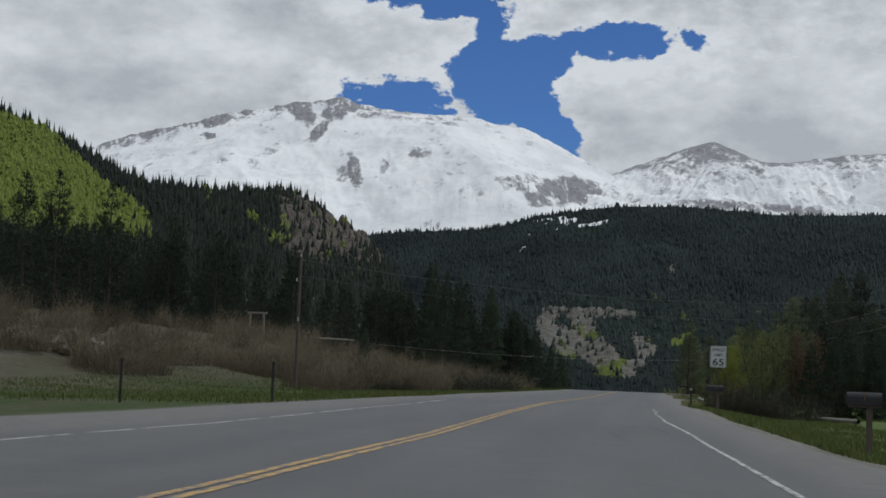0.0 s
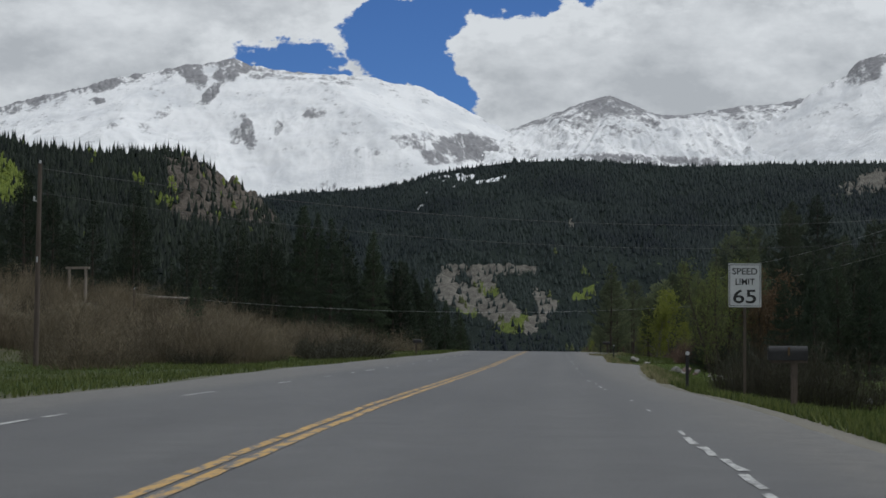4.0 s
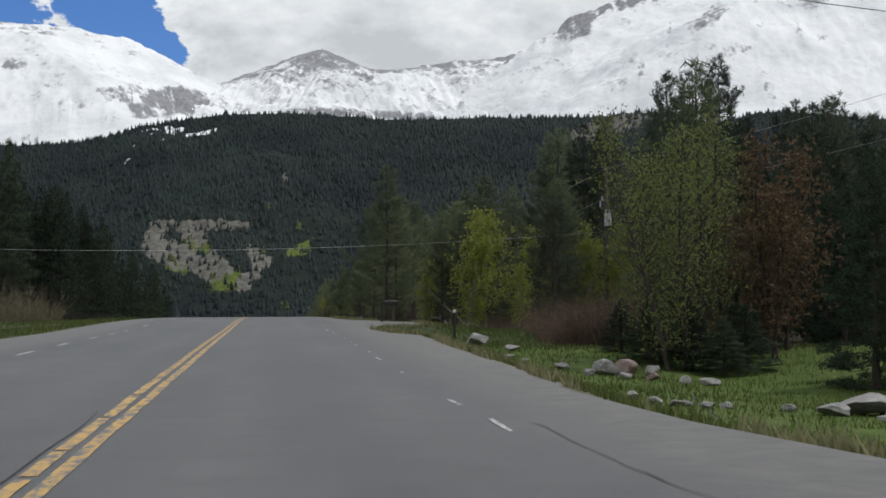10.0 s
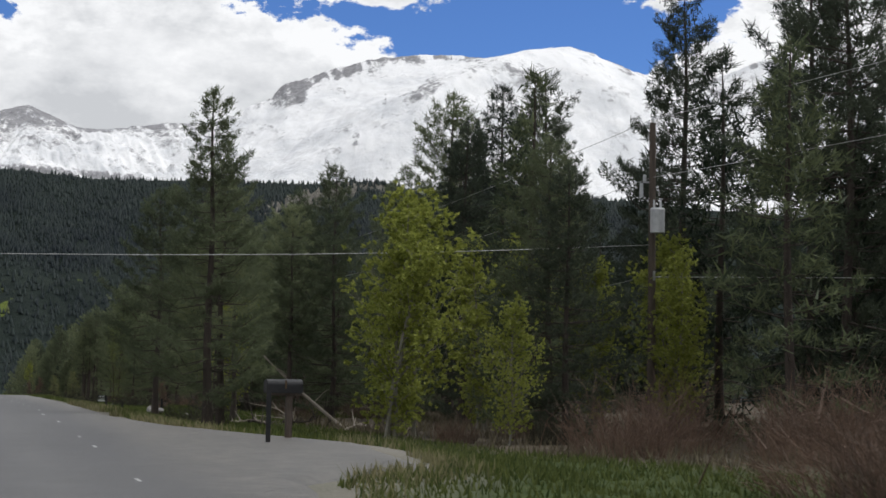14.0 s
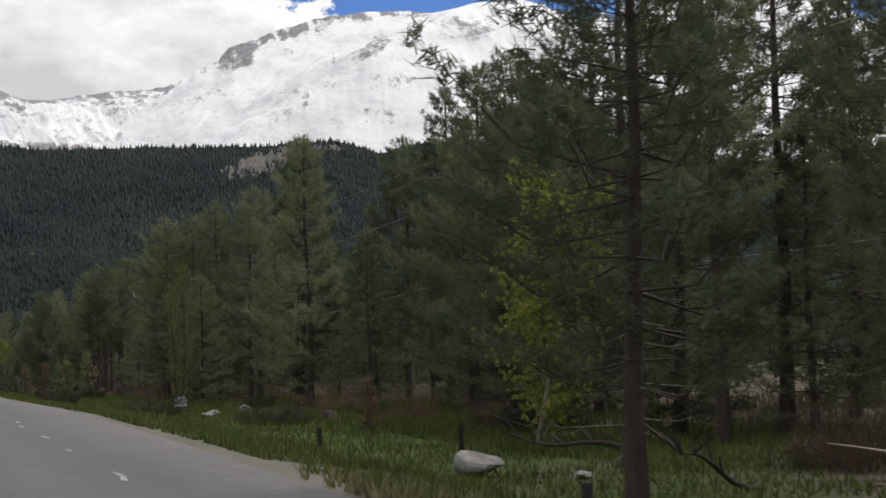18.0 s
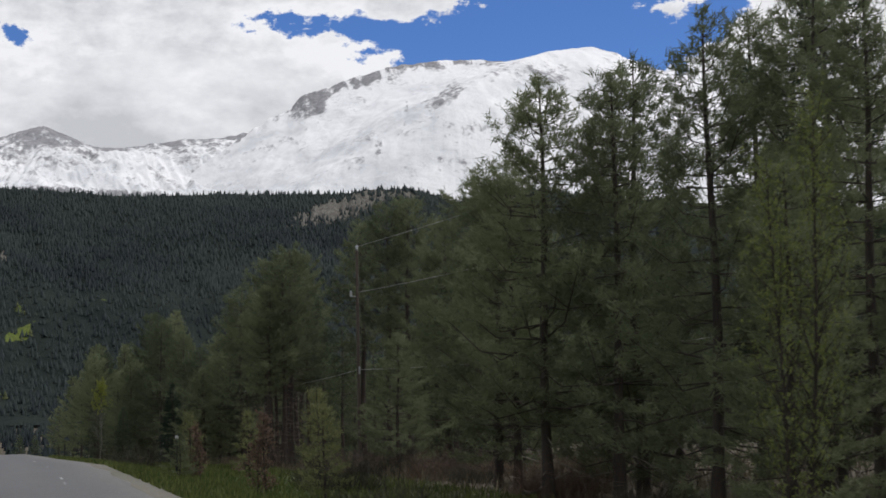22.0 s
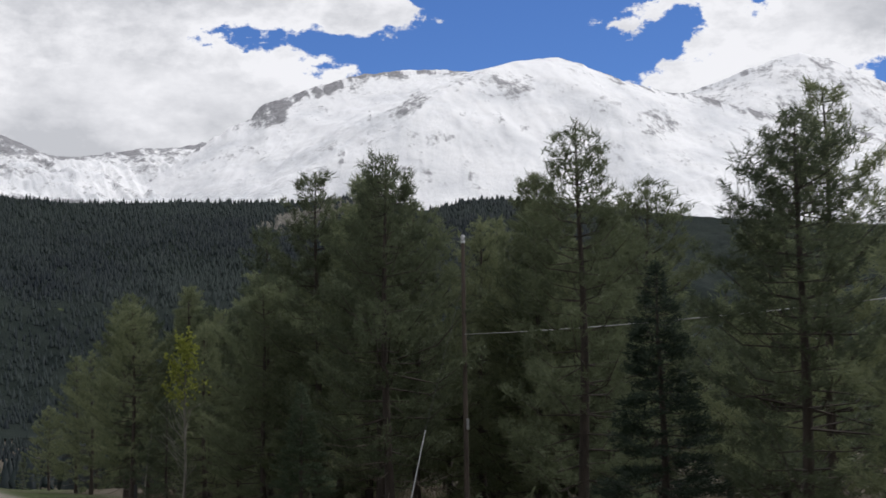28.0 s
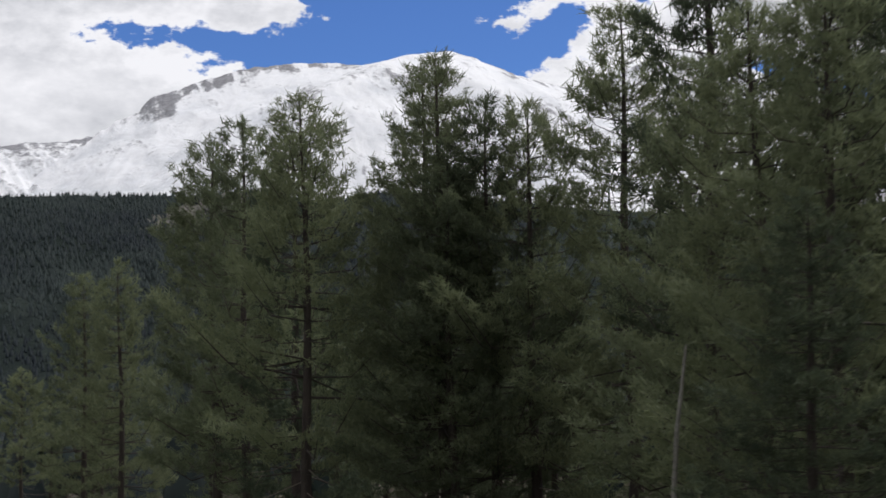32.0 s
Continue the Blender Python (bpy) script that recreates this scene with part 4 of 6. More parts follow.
def hill_attrs(A, S, X, Y, Z, E):
    n = fbm(X / 40, Y / 40, 47, 4)
    rib = down(A, S, 2.6, 7.0, 91)
    face = np.clip((A + 14.4) / 0.7, 0, 1) * np.clip((-9.3 - A) / 0.5, 0, 1) * np.clip((E - 4.15) / 0.5, 0, 1) * np.clip((7.05 - 0.28 * (A + 14) - E) / 0.5, 0, 1)
    face = face * np.clip(0.95 + 0.9 * n + 0.3 * rib, 0, 1.1)
    wa = A + 0.25 * fbm(A * 2.2, E * 2.2, 49, 3)
    mead = np.clip((np.interp(wa, [-24.3, -23.0, -22.0, -21.2, -20.3, -19.2, -18.7], [9.0, 8.65, 8.3, 7.4, 6.8, 6.05, 5.5]) - E) / 0.15, 0, 1) * np.clip((E - 4.9) / 0.2, 0, 1) * np.clip((A + 32) / 3, 0, 1) * np.clip((-18.7 - wa) / 0.3, 0, 1) * np.clip(1.35 + 0.6 * n, 0, 1)
    tuft = capsules(A, E, ((-15.1, 5.95, -14.95, 5.75, 0.18), (-14.4, 5.2, -13.9, 4.95, 0.14), (-12.6, 4.75, -12.3, 4.6, 0.12), (-13.9, 5.75, -13.8, 5.45, 0.10))) * np.clip(0.9 + 0.7 * n, 0, 1)
    step = np.abs(fbm(A * 1.6, E * 4.5, 93, 4, 0.6))
    return (("rock", np.clip(face, 0, 1)), ("snow", face * 0), ("meadow", np.maximum(mead, 0.8 * tuft))), np.clip(face, 0, 1) * (16.0 * (step - 0.3) + 5.0 * rib)


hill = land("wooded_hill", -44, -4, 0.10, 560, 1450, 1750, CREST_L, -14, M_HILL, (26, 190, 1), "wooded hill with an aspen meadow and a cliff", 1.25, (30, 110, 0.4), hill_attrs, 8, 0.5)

# ---- plants ----


def tufts(centres, dirs, sizes, per, seed, wide=0.22, spread=0.9):
    """Sprays of pointed triangles round each centre, aimed loosely along dirs."""
    g = np.random.default_rng(seed)
    n = len(centres)
    c = np.repeat(centres, per, 0)
    d = np.repeat(dirs, per, 0) + spread * g.normal(size=(n * per, 3))
    d /= np.linalg.norm(d, axis=1)[:, None] + 1e-9
    s = np.repeat(sizes, per) * g.uniform(0.6, 1.25, n * per)
    side = np.cross(d, g.normal(size=(n * per, 3)))
    side /= np.linalg.norm(side, axis=1)[:, None] + 1e-9
    c = c + g.normal(size=c.shape) * s[:, None] * 0.30
    a = c - side * (s * wide / 2)[:, None] - d * (0.25 * s)[:, None]
    b = c + side * (s * wide / 2)[:, None] - d * (0.25 * s)[:, None]
    e = c + d * s[:, None]
    v = np.stack([a, b, e], 1).reshape(-1, 3)
    return v, np.arange(len(v)).reshape(-1, 3)


def conifer(h, r, seed, low=0.12, whorl=0.42, per=20, size=0.175, droop=-0.15, power=0.85, ragged=0.35, lean=0.0, sides=7, gap=0.245, curl=0.12, fan=(4, 7), slim=0.15):
    """Trunk with limbs, the needles in clumps towards the limbs' ends, and the dead lower limbs, of one conifer of height h."""
    g = np.random.default_rng(seed)
    zt = np.linspace(0, h, 9)
    sway = np.stack([lean * (zt / h) ** 2 + 0.05 * np.sin(zt * 0.7 + seed), 0.05 * np.cos(zt * 0.6 + seed), zt], -1)
    rad = 0.012 * h * (1 - zt / h) ** 0.8 + 0.010
    rad[0] *= 1.35
    bits = [tube(sway, rad, sides)]
    cs, ds, ss, dead = [], [], [], []
    for z in np.arange(0.08 * h, (low + 0.06) * h, 0.26) if low > 0.04 and sides > 5 else ():
        # dead limbs under the crown
        a, ln = g.uniform(0, 6.28), r * g.uniform(0.25, 0.85)
        base = np.array([np.interp(z, zt, sway[:, 0]), np.interp(z, zt, sway[:, 1]), z])
        out = np.array([math.cos(a), math.sin(a), g.uniform(-0.45, 0.05)])
        dead.append(tube([base, base + out * ln * 0.6, base + out * ln + np.array([0, 0, 0.12 * ln])], [0.016, 0.010, 0.003], 3))
        for q in (0.4, 0.6, 0.8):
            e = base + out * ln * q
            w = out + g.normal(size=3) * 0.6
            dead.append(tube([e, e + w * ln * 0.15, e + w * ln * 0.3], [0.007, 0.005, 0.002], 3))
    z = low * h
    while z < h * 0.985:
        q = z / h
        body = (1 - q) ** power * (0.35 + 0.65 * min(1, (q - low) / 0.16 + 0.35)) * g.uniform(0.80, 1.15)
        span = r * body + 0.10
        base = np.array([np.interp(z, zt, sway[:, 0]), np.interp(z, zt, sway[:, 1]), z])
        k = g.integers(*fan)
        a0 = g.uniform(0, 6.28)
        for j in range(k):
            if g.uniform() < ragged * 0.45 * (1 - q):
                continue
            a = a0 + j * 6.283 / k + g.normal() * 0.3
            ln = span * g.uniform(1 - ragged, 1 + ragged * 0.6)
            rise = (0.55 * q + droop + 0.14 * g.normal())
            out = np.array([math.cos(a), math.sin(a), rise])
            flat = np.array([-math.sin(a), math.cos(a), 0])
            tip = base + out * ln + np.array([0, 0, curl * ln])
            mid = base + out * ln * 0.55 - np.array([0, 0, 0.05 * ln])
            if ln > (0.3 if sides > 5 else 1.0):
                bits.append(tube([base, mid * 0.6 + base * 0.4, mid, tip], [0.007 + 0.008 * ln, 0.006 + 0.007 * ln, 0.006 + 0.005 * ln, 0.003], 3))
            m = max(1, int(ln * 0.72 / gap) + 1)
            sl = np.linspace(0.42 if ln > 0.7 else 0.7, 1.0, m)
            for q2 in sl:
                p = (1 - q2) ** 2 * base + 2 * q2 * (1 - q2) * mid + q2 ** 2 * tip
                wing = 0.32 * ln * (1.15 - q2) + 0.06
                for side in ((0,) if wing < 0.14 or q2 == sl[-1] else (-1, 0, 1)):
                    if side == 0 and m > 2 and q2 < 0.6:
                        continue
                    v = flat * side * wing * g.uniform(0.6, 1.1)
                    cs.append(p + v + out * abs(side) * 0.10 * ln + np.array([0, 0, 0.06 + 0.05 * abs(g.normal())]))
                    ds.append(out * 0.45 + v * 0.8 + np.array([0, 0, 0.55]))
                    ss.append(size * g.uniform(0.8, 1.25))
        z += whorl * g.uniform(0.7, 1.3) * (0.7 + 0.5 * (1 - q))
    tip = sway[-1]
    for d in (0.3, 0.12, 0.0):
        cs.append(tip - np.array([0, 0, d]))
        ds.append(np.array([0, 0, 1.2]))
        ss.append(size * 0.8)
    needles = tufts(np.array(cs), np.array(ds), np.array(ss), per, seed + 1, slim, 0.75)
    return join(bits), needles, join(dead) if dead else None


def broadleaf(h, r, seed, low=0.25, leaves=2600, size=0.13, bare=0.0, stems=1, thick=1.0):
    """Forking pale stems and a loose crown of small leaves. bare: share of the height with no leaf."""
    g = np.random.default_rng(seed)
    bits, cs = [], []
    for st in range(stems):
        foot = np.array([0.0, 0.0, 0.0]) if stems == 1 else np.array([g.normal() * 0.25, g.normal() * 0.25, 0])
        hh = h * (1 if st == 0 else g.uniform(0.65, 0.95))
        tilt = g.normal(size=2) * (0.02 if stems == 1 else 0.10)
        zt = np.linspace(0, hh, 8)
        line = np.stack([foot[0] + tilt[0] * zt + 0.08 * np.sin(zt * 0.9 + st), foot[1] + tilt[1] * zt + 0.08 * np.cos(zt * 0.8 + st), zt], -1)
        bits.append(tube(line, 0.008 * hh * (1 - zt / hh) ** 0.8 + 0.012, 6))
        z = low * hh
        while z < hh * 0.97:
            q = z / hh
            base = np.array([np.interp(z, zt, line[:, 0]), np.interp(z, zt, line[:, 1]), z])
            a = g.uniform(0, 6.28)
            ln = r * (0.25 + 1.1 * (1 - q) * min(1.0, (q - low) / 0.35 + 0.30)) * g.uniform(0.6, 1.1) / (1 if stems == 1 else 1.4)
            out = np.array([math.cos(a), math.sin(a), 0.95 + 0.3 * g.normal()])
            mid = base + out * ln * 0.5
            tip = base + out * ln + np.array([0, 0, 0.15 * ln]) + g.normal(size=3) * 0.08 * ln
            bits.append(tube([base, mid, tip], [0.012 + 0.010 * ln, 0.008 + 0.004 * ln, 0.004], 3))
            for _ in range(2):
                s = g.uniform(0.35, 0.9)
                b2 = base + (tip - base) * s
                t2 = b2 + (out + g.normal(size=3) * 0.6) * ln * 0.4
                bits.append(tube([b2, (b2 + t2) / 2, t2], [0.008, 0.006, 0.003], 3))
                if q > bare:
                    cs.append(b2 + (t2 - b2) * g.uniform(0.2, 1.1, (6, 1)) + g.normal(size=(6, 3)) * 0.10 * r)
            if q > bare:
                cs.append(base + (tip - base) * g.uniform(0.04, 1.08, (9, 1)) + g.normal(size=(9, 3)) * 0.10 * r)
            z += (0.020 * h * g.uniform(0.6, 1.5) + 0.05) / thick
    c = np.concatenate(cs)
    per = max(3, int(leaves / len(c)))
    return join(bits), tufts(c, np.zeros((len(c), 3)), np.full(len(c), size), per, seed + 3, 0.8, 1.0)


def shrub(h, r, seed, stems=130, twigs=5):
    """A thicket of thin upright stems with side twigs."""
    g = np.random.default_rng(seed)
    n = stems
    a, q = g.uniform(0, 6.28, n), np.sqrt(g.uniform(0, 1, n))
    foot = np.stack([np.cos(a) * q * r * 0.5, np.sin(a) * q * r * 0.5, np.full(n, -0.05)], -1)
    out = np.stack([np.cos(a) * q * 0.45 + g.normal(size=n) * 0.12, np.sin(a) * q * 0.45 + g.normal(size=n) * 0.12, np.ones(n)], -1)
    ln = h * g.uniform(0.35, 1.1, n) * (1 - 0.45 * q ** 2) * (0.75 + 0.35 * np.sin(3 * a + seed))
    tip = foot + out * ln[:, None]
    vs, d = [], []

    def blades(p0, p1, w):
        t = p1 - p0
        s = np.cross(t, g.normal(size=t.shape))
        s /= np.linalg.norm(s, axis=1)[:, None] + 1e-9
        w = w[:, None]
        return np.stack([p0 - s * w, p0 + s * w, p1], 1).reshape(-1, 3)
    vs.append(blades(foot, tip, g.uniform(0.008, 0.022, n)))
    for _ in range(twigs):
        s = g.uniform(0.3, 0.95, (n, 1))
        b = foot + (tip - foot) * s
        t = b + (out + g.normal(size=(n, 3)) * 0.55) * (ln[:, None] * g.uniform(0.12, 0.38, (n, 1)))
        vs.append(blades(b, t, np.full(n, 0.010)))
    v = np.concatenate(vs)
    return v, np.arange(len(v)).reshape(-1, 3), 3 * n


def tree_proto(name, wood, crown, *rest):
    limbs = rest[0] if len(rest) == 6 else None
    bark, leaf, label, category, group = rest[-5:]
    t = thing(name, pose(0, 0, -500), label, category, group)
    part("trunk", mesh_from("trunk", *wood, bark, True), t)
    part("crown", mesh_from("crown", *crown, leaf), t)
    if limbs:
        part("dead_wood", mesh_from("dead_wood", *limbs, M_LIMB, True), t, "bare grey lower limbs")
    return t


PINE_LABEL = "dark green lodgepole pine standing in the roadside forest"
pines = [tree_proto("pine_tree", *conifer(10, 2.4 + 0.25 * (i % 3), 20 + i, low=0.04 + 0.07 * (i % 3), ragged=0.42 + 0.06 * (i % 2), power=0.72, whorl=0.36, curl=0.30), M_BARK, M_NEEDLE, PINE_LABEL, "pine", "pines beside the road") for i in range(6)]
talls = [tree_proto("pine_tree", *conifer(14, 2.7 + 0.25 * (i % 2), 40 + i, low=0.08 + 0.08 * (i % 3), ragged=0.46, power=0.66, size=0.205, gap=0.28, whorl=0.42, curl=0.32, per=20), M_BARK, M_NEEDLE, "tall lodgepole pine with a ragged crown and bare lower trunk", "pine", "pines beside the road") for i in range(4)]
BACKS = [conifer(10, 2.2, 30 + i, low=0.06, ragged=0.40, power=0.78, size=0.27, per=10, whorl=0.50, sides=5, gap=0.38, slim=0.19) for i in range(4)]
spruces = [tree_proto("spruce_tree", *conifer(10, 2.0, 60 + i, low=0.02, ragged=0.22, power=0.9, droop=-0.35, size=0.20, gap=0.24, whorl=0.32, fan=(5, 8), per=16), M_BARK, M_SPRUCE, "dense dark spruce with branches down to the ground", "spruce", "spruces beside the road") for i in range(2)]
aspens = [tree_proto("aspen_tree", *broadleaf(8, 1.9, 80 + i, low=0.08, leaves=27000, size=0.088, stems=1 + 2 * (i % 2), thick=2.2 if i % 2 == 0 else 1.1), M_PALEBARK, M_ASPEN, "young aspen with fresh yellow-green leaves", "aspen", "aspens beside the road") for i in range(4)]
bare_aspens = [tree_proto("aspen_tree", *broadleaf(8, 1.2, 90, low=0.10, leaves=6000, size=0.085, bare=0.58, thick=1.6), M_BAREBARK, M_ASPEN, "pale aspen, leafy on top and bare-branched below", "aspen", "aspens beside the road")]
rusts = [tree_proto("bare_tree", *broadleaf(8, 2.4, 97, low=0.10, leaves=15000, size=0.09, stems=3), M_BARK, M_RUST, "small tree with sparse rust-brown foliage", "tree", "trees beside the road")]
leans = [tree_proto("pine_tree", *conifer(14, 2.3 + 0.2 * i, 140 + i, low=0.40 + 0.06 * i, ragged=0.55, power=0.48, size=0.205, whorl=0.42, gap=0.28, per=20, curl=0.34), M_BARK, M_NEEDLE, "tall pine with a bare trunk and a high open crown", "pine", "pines beside the road") for i in range(3)]
sparse = [tree_proto("aspen_tree", *broadleaf(8, 1.9, 84 + i, low=0.05, leaves=11500, size=0.055, stems=2, thick=2.0), M_BARK, M_SPARSE, "tall thin aspen with sparse young leaves", "aspen", "aspens beside the road") for i in range(2)]
youngs = [tree_proto("young_pine", *conifer(3, 0.8, 110 + i, low=0.06, whorl=0.20, per=16, size=0.12, gap=0.16, ragged=0.45, power=0.8, curl=0.3), M_BARK, M_YOUNG, "pale green young pine in the roadside grass", "pine", "young pines beside the road") for i in range(3)]
dries = [tree_proto("dry_sapling", *broadleaf(3, 0.8, 99, low=0.10, leaves=1500, size=0.07, stems=2), M_BARK, M_DRY, "small dry brown sapling in the grass", "sapling", "saplings beside the road")]
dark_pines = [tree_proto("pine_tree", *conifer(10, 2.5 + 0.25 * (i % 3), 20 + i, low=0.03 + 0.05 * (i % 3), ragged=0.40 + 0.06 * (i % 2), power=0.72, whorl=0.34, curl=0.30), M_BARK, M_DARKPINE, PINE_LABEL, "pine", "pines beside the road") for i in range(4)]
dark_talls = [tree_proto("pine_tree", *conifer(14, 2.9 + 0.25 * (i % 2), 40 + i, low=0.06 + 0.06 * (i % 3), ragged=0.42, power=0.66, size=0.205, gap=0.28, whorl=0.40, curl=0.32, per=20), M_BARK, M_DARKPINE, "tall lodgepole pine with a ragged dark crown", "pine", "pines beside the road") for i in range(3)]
PROTOS = {"P": dark_pines, "T": dark_talls, "l": leans, "y": youngs, "w": sparse, "d": dries, "p": pines, "t": talls, "r": rusts, "s": spruces, "a": aspens, "b": bare_aspens}
HEIGHT = {"P": 10, "T": 14, "l": 14, "y": 3, "w": 8, "d": 3, "r": 8, "p": 10, "t": 14, "s": 10, "a": 8, "b": 8}
count = {k: 0 for k in PROTOS}


def plant(kind, x, y, h, wide=1.0):
    """A copy of one of the trees, its foot on the ground, h metres high."""
    k = count[kind]
    count[kind] += 1
    src = PROTOS[kind][k % len(PROTOS[kind])]
    s = h / HEIGHT[kind]
    t = copy_thing(src, Matrix.Identity(4))
    z = float(ground_z(x, y)) - 0.08
    sw = s ** 0.75 * wide if kind in "ptslPT" else s * wide
    t.matrix_basis = Matrix.LocRotScale((x, y, z), Euler((0, 0, k * 2.399)), (sw, sw, s))
    return t


woods_list = []


def backwoods(x, y, h, wide=1.0):
    woods_list.append((x, y, h, wide))


# kind, x, y, height of the trees that can be told apart, stretch by stretch
for kind, x, y, h in (
        ("s", -22, 165, 14), ("s", -25, 175, 15), ("s", -28, 186, 16), ("s", -20, 190, 15), ("s", -31, 203, 17), ("s", -18, 215, 13),
        ("s", -24, 228, 14), ("s", -17, 240, 12.5), ("s", -21, 255, 13), ("s", -16, 270, 11), ("s", -15, 300, 10), ("w", 13.1, 92.0, 7.5),
        ("w", 14.2, 94.6, 7.5), ("w", 12.7, 94.0, 6.4), ("r", 16.6, 95.5, 6.8), ("r", 17.9, 97.3, 6.6), ("r", 17.4, 103, 5.8),
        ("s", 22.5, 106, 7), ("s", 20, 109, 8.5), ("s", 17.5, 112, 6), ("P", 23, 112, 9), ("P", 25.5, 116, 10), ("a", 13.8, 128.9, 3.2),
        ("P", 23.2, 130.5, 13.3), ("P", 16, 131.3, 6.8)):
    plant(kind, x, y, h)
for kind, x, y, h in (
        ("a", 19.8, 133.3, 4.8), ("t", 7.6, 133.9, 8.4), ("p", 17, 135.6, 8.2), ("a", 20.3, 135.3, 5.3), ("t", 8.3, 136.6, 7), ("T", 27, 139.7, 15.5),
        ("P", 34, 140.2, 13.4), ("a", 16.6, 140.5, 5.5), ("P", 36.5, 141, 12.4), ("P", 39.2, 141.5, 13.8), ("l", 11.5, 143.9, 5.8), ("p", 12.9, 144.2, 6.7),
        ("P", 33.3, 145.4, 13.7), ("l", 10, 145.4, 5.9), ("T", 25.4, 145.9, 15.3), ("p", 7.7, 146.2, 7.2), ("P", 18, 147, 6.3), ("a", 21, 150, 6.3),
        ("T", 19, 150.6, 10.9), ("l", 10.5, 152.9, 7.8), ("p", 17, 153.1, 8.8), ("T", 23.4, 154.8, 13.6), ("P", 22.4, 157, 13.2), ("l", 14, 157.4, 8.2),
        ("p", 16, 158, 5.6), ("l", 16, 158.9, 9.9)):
    plant(kind, x, y, h)
for kind, x, y, h in (
        ("a", 12, 160.2, 5), ("p", 21.4, 161, 13.6), ("p", 15, 161.1, 9.4), ("p", 13.5, 164.3, 7.5), ("d", 9.9, 164.7, 1.2), ("s", 14, 166, 6.3),
        ("p", 14, 167.2, 8.2), ("p", 24.5, 170.7, 12.7), ("t", 16, 173.3, 8), ("t", 17, 178.6, 9.9), ("t", 18.5, 186.6, 10.5), ("p", 15, 192.5, 9.5),
        ("p", 18.9, 193.1, 9.8), ("p", 11.8, 196.6, 4.9), ("p", 14, 198.4, 7.7), ("p", 15, 201.9, 8.8), ("p", 13.5, 202.8, 8.4),
        ("y", 7.67, 206.7, 1.75), ("d", 6.88, 208.3, 1.6), ("p", 13, 206, 7.9), ("p", 12, 207.2, 8), ("t", 18.1, 207.4, 11.6), ("p", 14, 207.6, 8.6),
        ("p", 12.5, 210.8, 6.5), ("t", 18.6, 211.9, 10.6)):
    plant(kind, x, y, h)
for kind, x, y, h in (
        ("p", 12.5, 212, 6.6), ("p", 6, 214.9, 1), ("y", 9.5, 217.1, 2.3), ("y", 6.7, 219.3, 1.6),  ("p", 12.5, 221.4, 3.9),
        ("y", 8.5, 221.5, 1.7), ("l", 16.6, 227.9, 8.9), ("t", 16.5, 231.3, 8.3), ("t", 17, 234.4, 8.5), ("l", 11.5, 236.5, 6.4),
        ("l", 12, 236.6, 7.1), ("l", 12.5, 238, 7.9), ("l", 17, 238.5, 9.9), ("l", 11.8, 238.7, 7.5), ("l", 16.5, 239.6, 9.7),
        ("l", 13, 241.8, 7.1), ("l", 16, 241.9, 9.3), ("p", 12.5, 250.4, 7.8), ("l", 15, 251.1, 8.6), ("p", 11, 251.4, 4.3), ("p", 11, 252, 4.3),
        ("p", 13, 252.4, 6.2), ("l", 16, 255.4, 9.8)):
    plant(kind, x, y, h)
for kind, x, y, h in (
        ("p", 15.5, 256.5, 9.7), ("p", 12.5, 257.8, 5.2), ("p", 12, 260.6, 5.7), ("s", 10.8, 262, 4), ("p", 12, 267.8, 7), ("p", 17.4, 269.7, 8.1),
        ("s", 9.6, 278, 3.2), ("p", 12, 280.1, 8.4), ("p", 17, 281.3, 6.8), ("t", 12.4, 282.3, 8.4), ("p", 17, 282.3, 6.5), ("p", 13.5, 283, 7.9),
        ("t", 17.1, 284.3, 8.9), ("p", 16.1, 286, 8), ("p", 13.5, 286.9, 8.9), ("p", 13.5, 288, 8.5), ("t", 12.3, 288.8, 9.5), ("p", 13, 289.1, 8.5),
        ("p", 11, 289.9, 6.3), ("t", 14.1, 290.7, 9.8), ("p", 11.5, 291.8, 6.7), ("b", 9.3, 294, 5.3), ("p", 12.5, 294.3, 6.6), ("p", 12.8, 296.5, 7.4),
        ("p", 12.5, 297.3, 7.6), ("p", 9.5, 299.1, 3.7)):
    plant(kind, x, y, h)
for kind, x, y, h in (
        ("p", 11, 301, 6.2), ("p", 15.2, 302.8, 8.9), ("l", 12.5, 302.9, 7), ("p", 11.5, 303.2, 6.6), ("t", 15.5, 306.2, 8.3), ("p", 12.5, 306.2, 6.6),
        ("l", 15, 306.7, 8.3), ("t", 15, 310.5, 10.9), ("t", 15.1, 313.8, 9.4), ("p", 14, 315.5, 8), ("p", 12.6, 316, 7.3), ("p", 13.5, 316.2, 8.2),
        ("t", 12.7, 316.7, 9.1), ("p", 10.5, 318.1, 8.6), ("t", 13, 318.3, 9.3), ("p", 11.8, 323.6, 9), ("p", 11.5, 327.1, 9.7), ("p", 11.4, 330, 9.9),
        ("p", 10.5, 338.8, 7.8), ("p", 10, 342.6, 7.7), ("p", 9, 351.2, 5.2)):
    plant(kind, x, y, h)
plant("a", 12.8, 133.4, 6.1, 1.15)
plant("a", 11.8, 131.8, 5.5, 1.15)
plant("a", 18.5, 136.2, 4.6, 0.9)
plant("s", -24, 102.7, 4.8)
for x, y, h in ((17, 279.2, 6.9), (18.5, 282, 6.6), (20, 288, 7.2), (17, 284.1, 8.8), (17.3, 288.2, 8.2), (17, 276.8, 7.6), (20, 283.4, 6.8), (21, 279, 7.2)):
    plant("p", x, y, h)
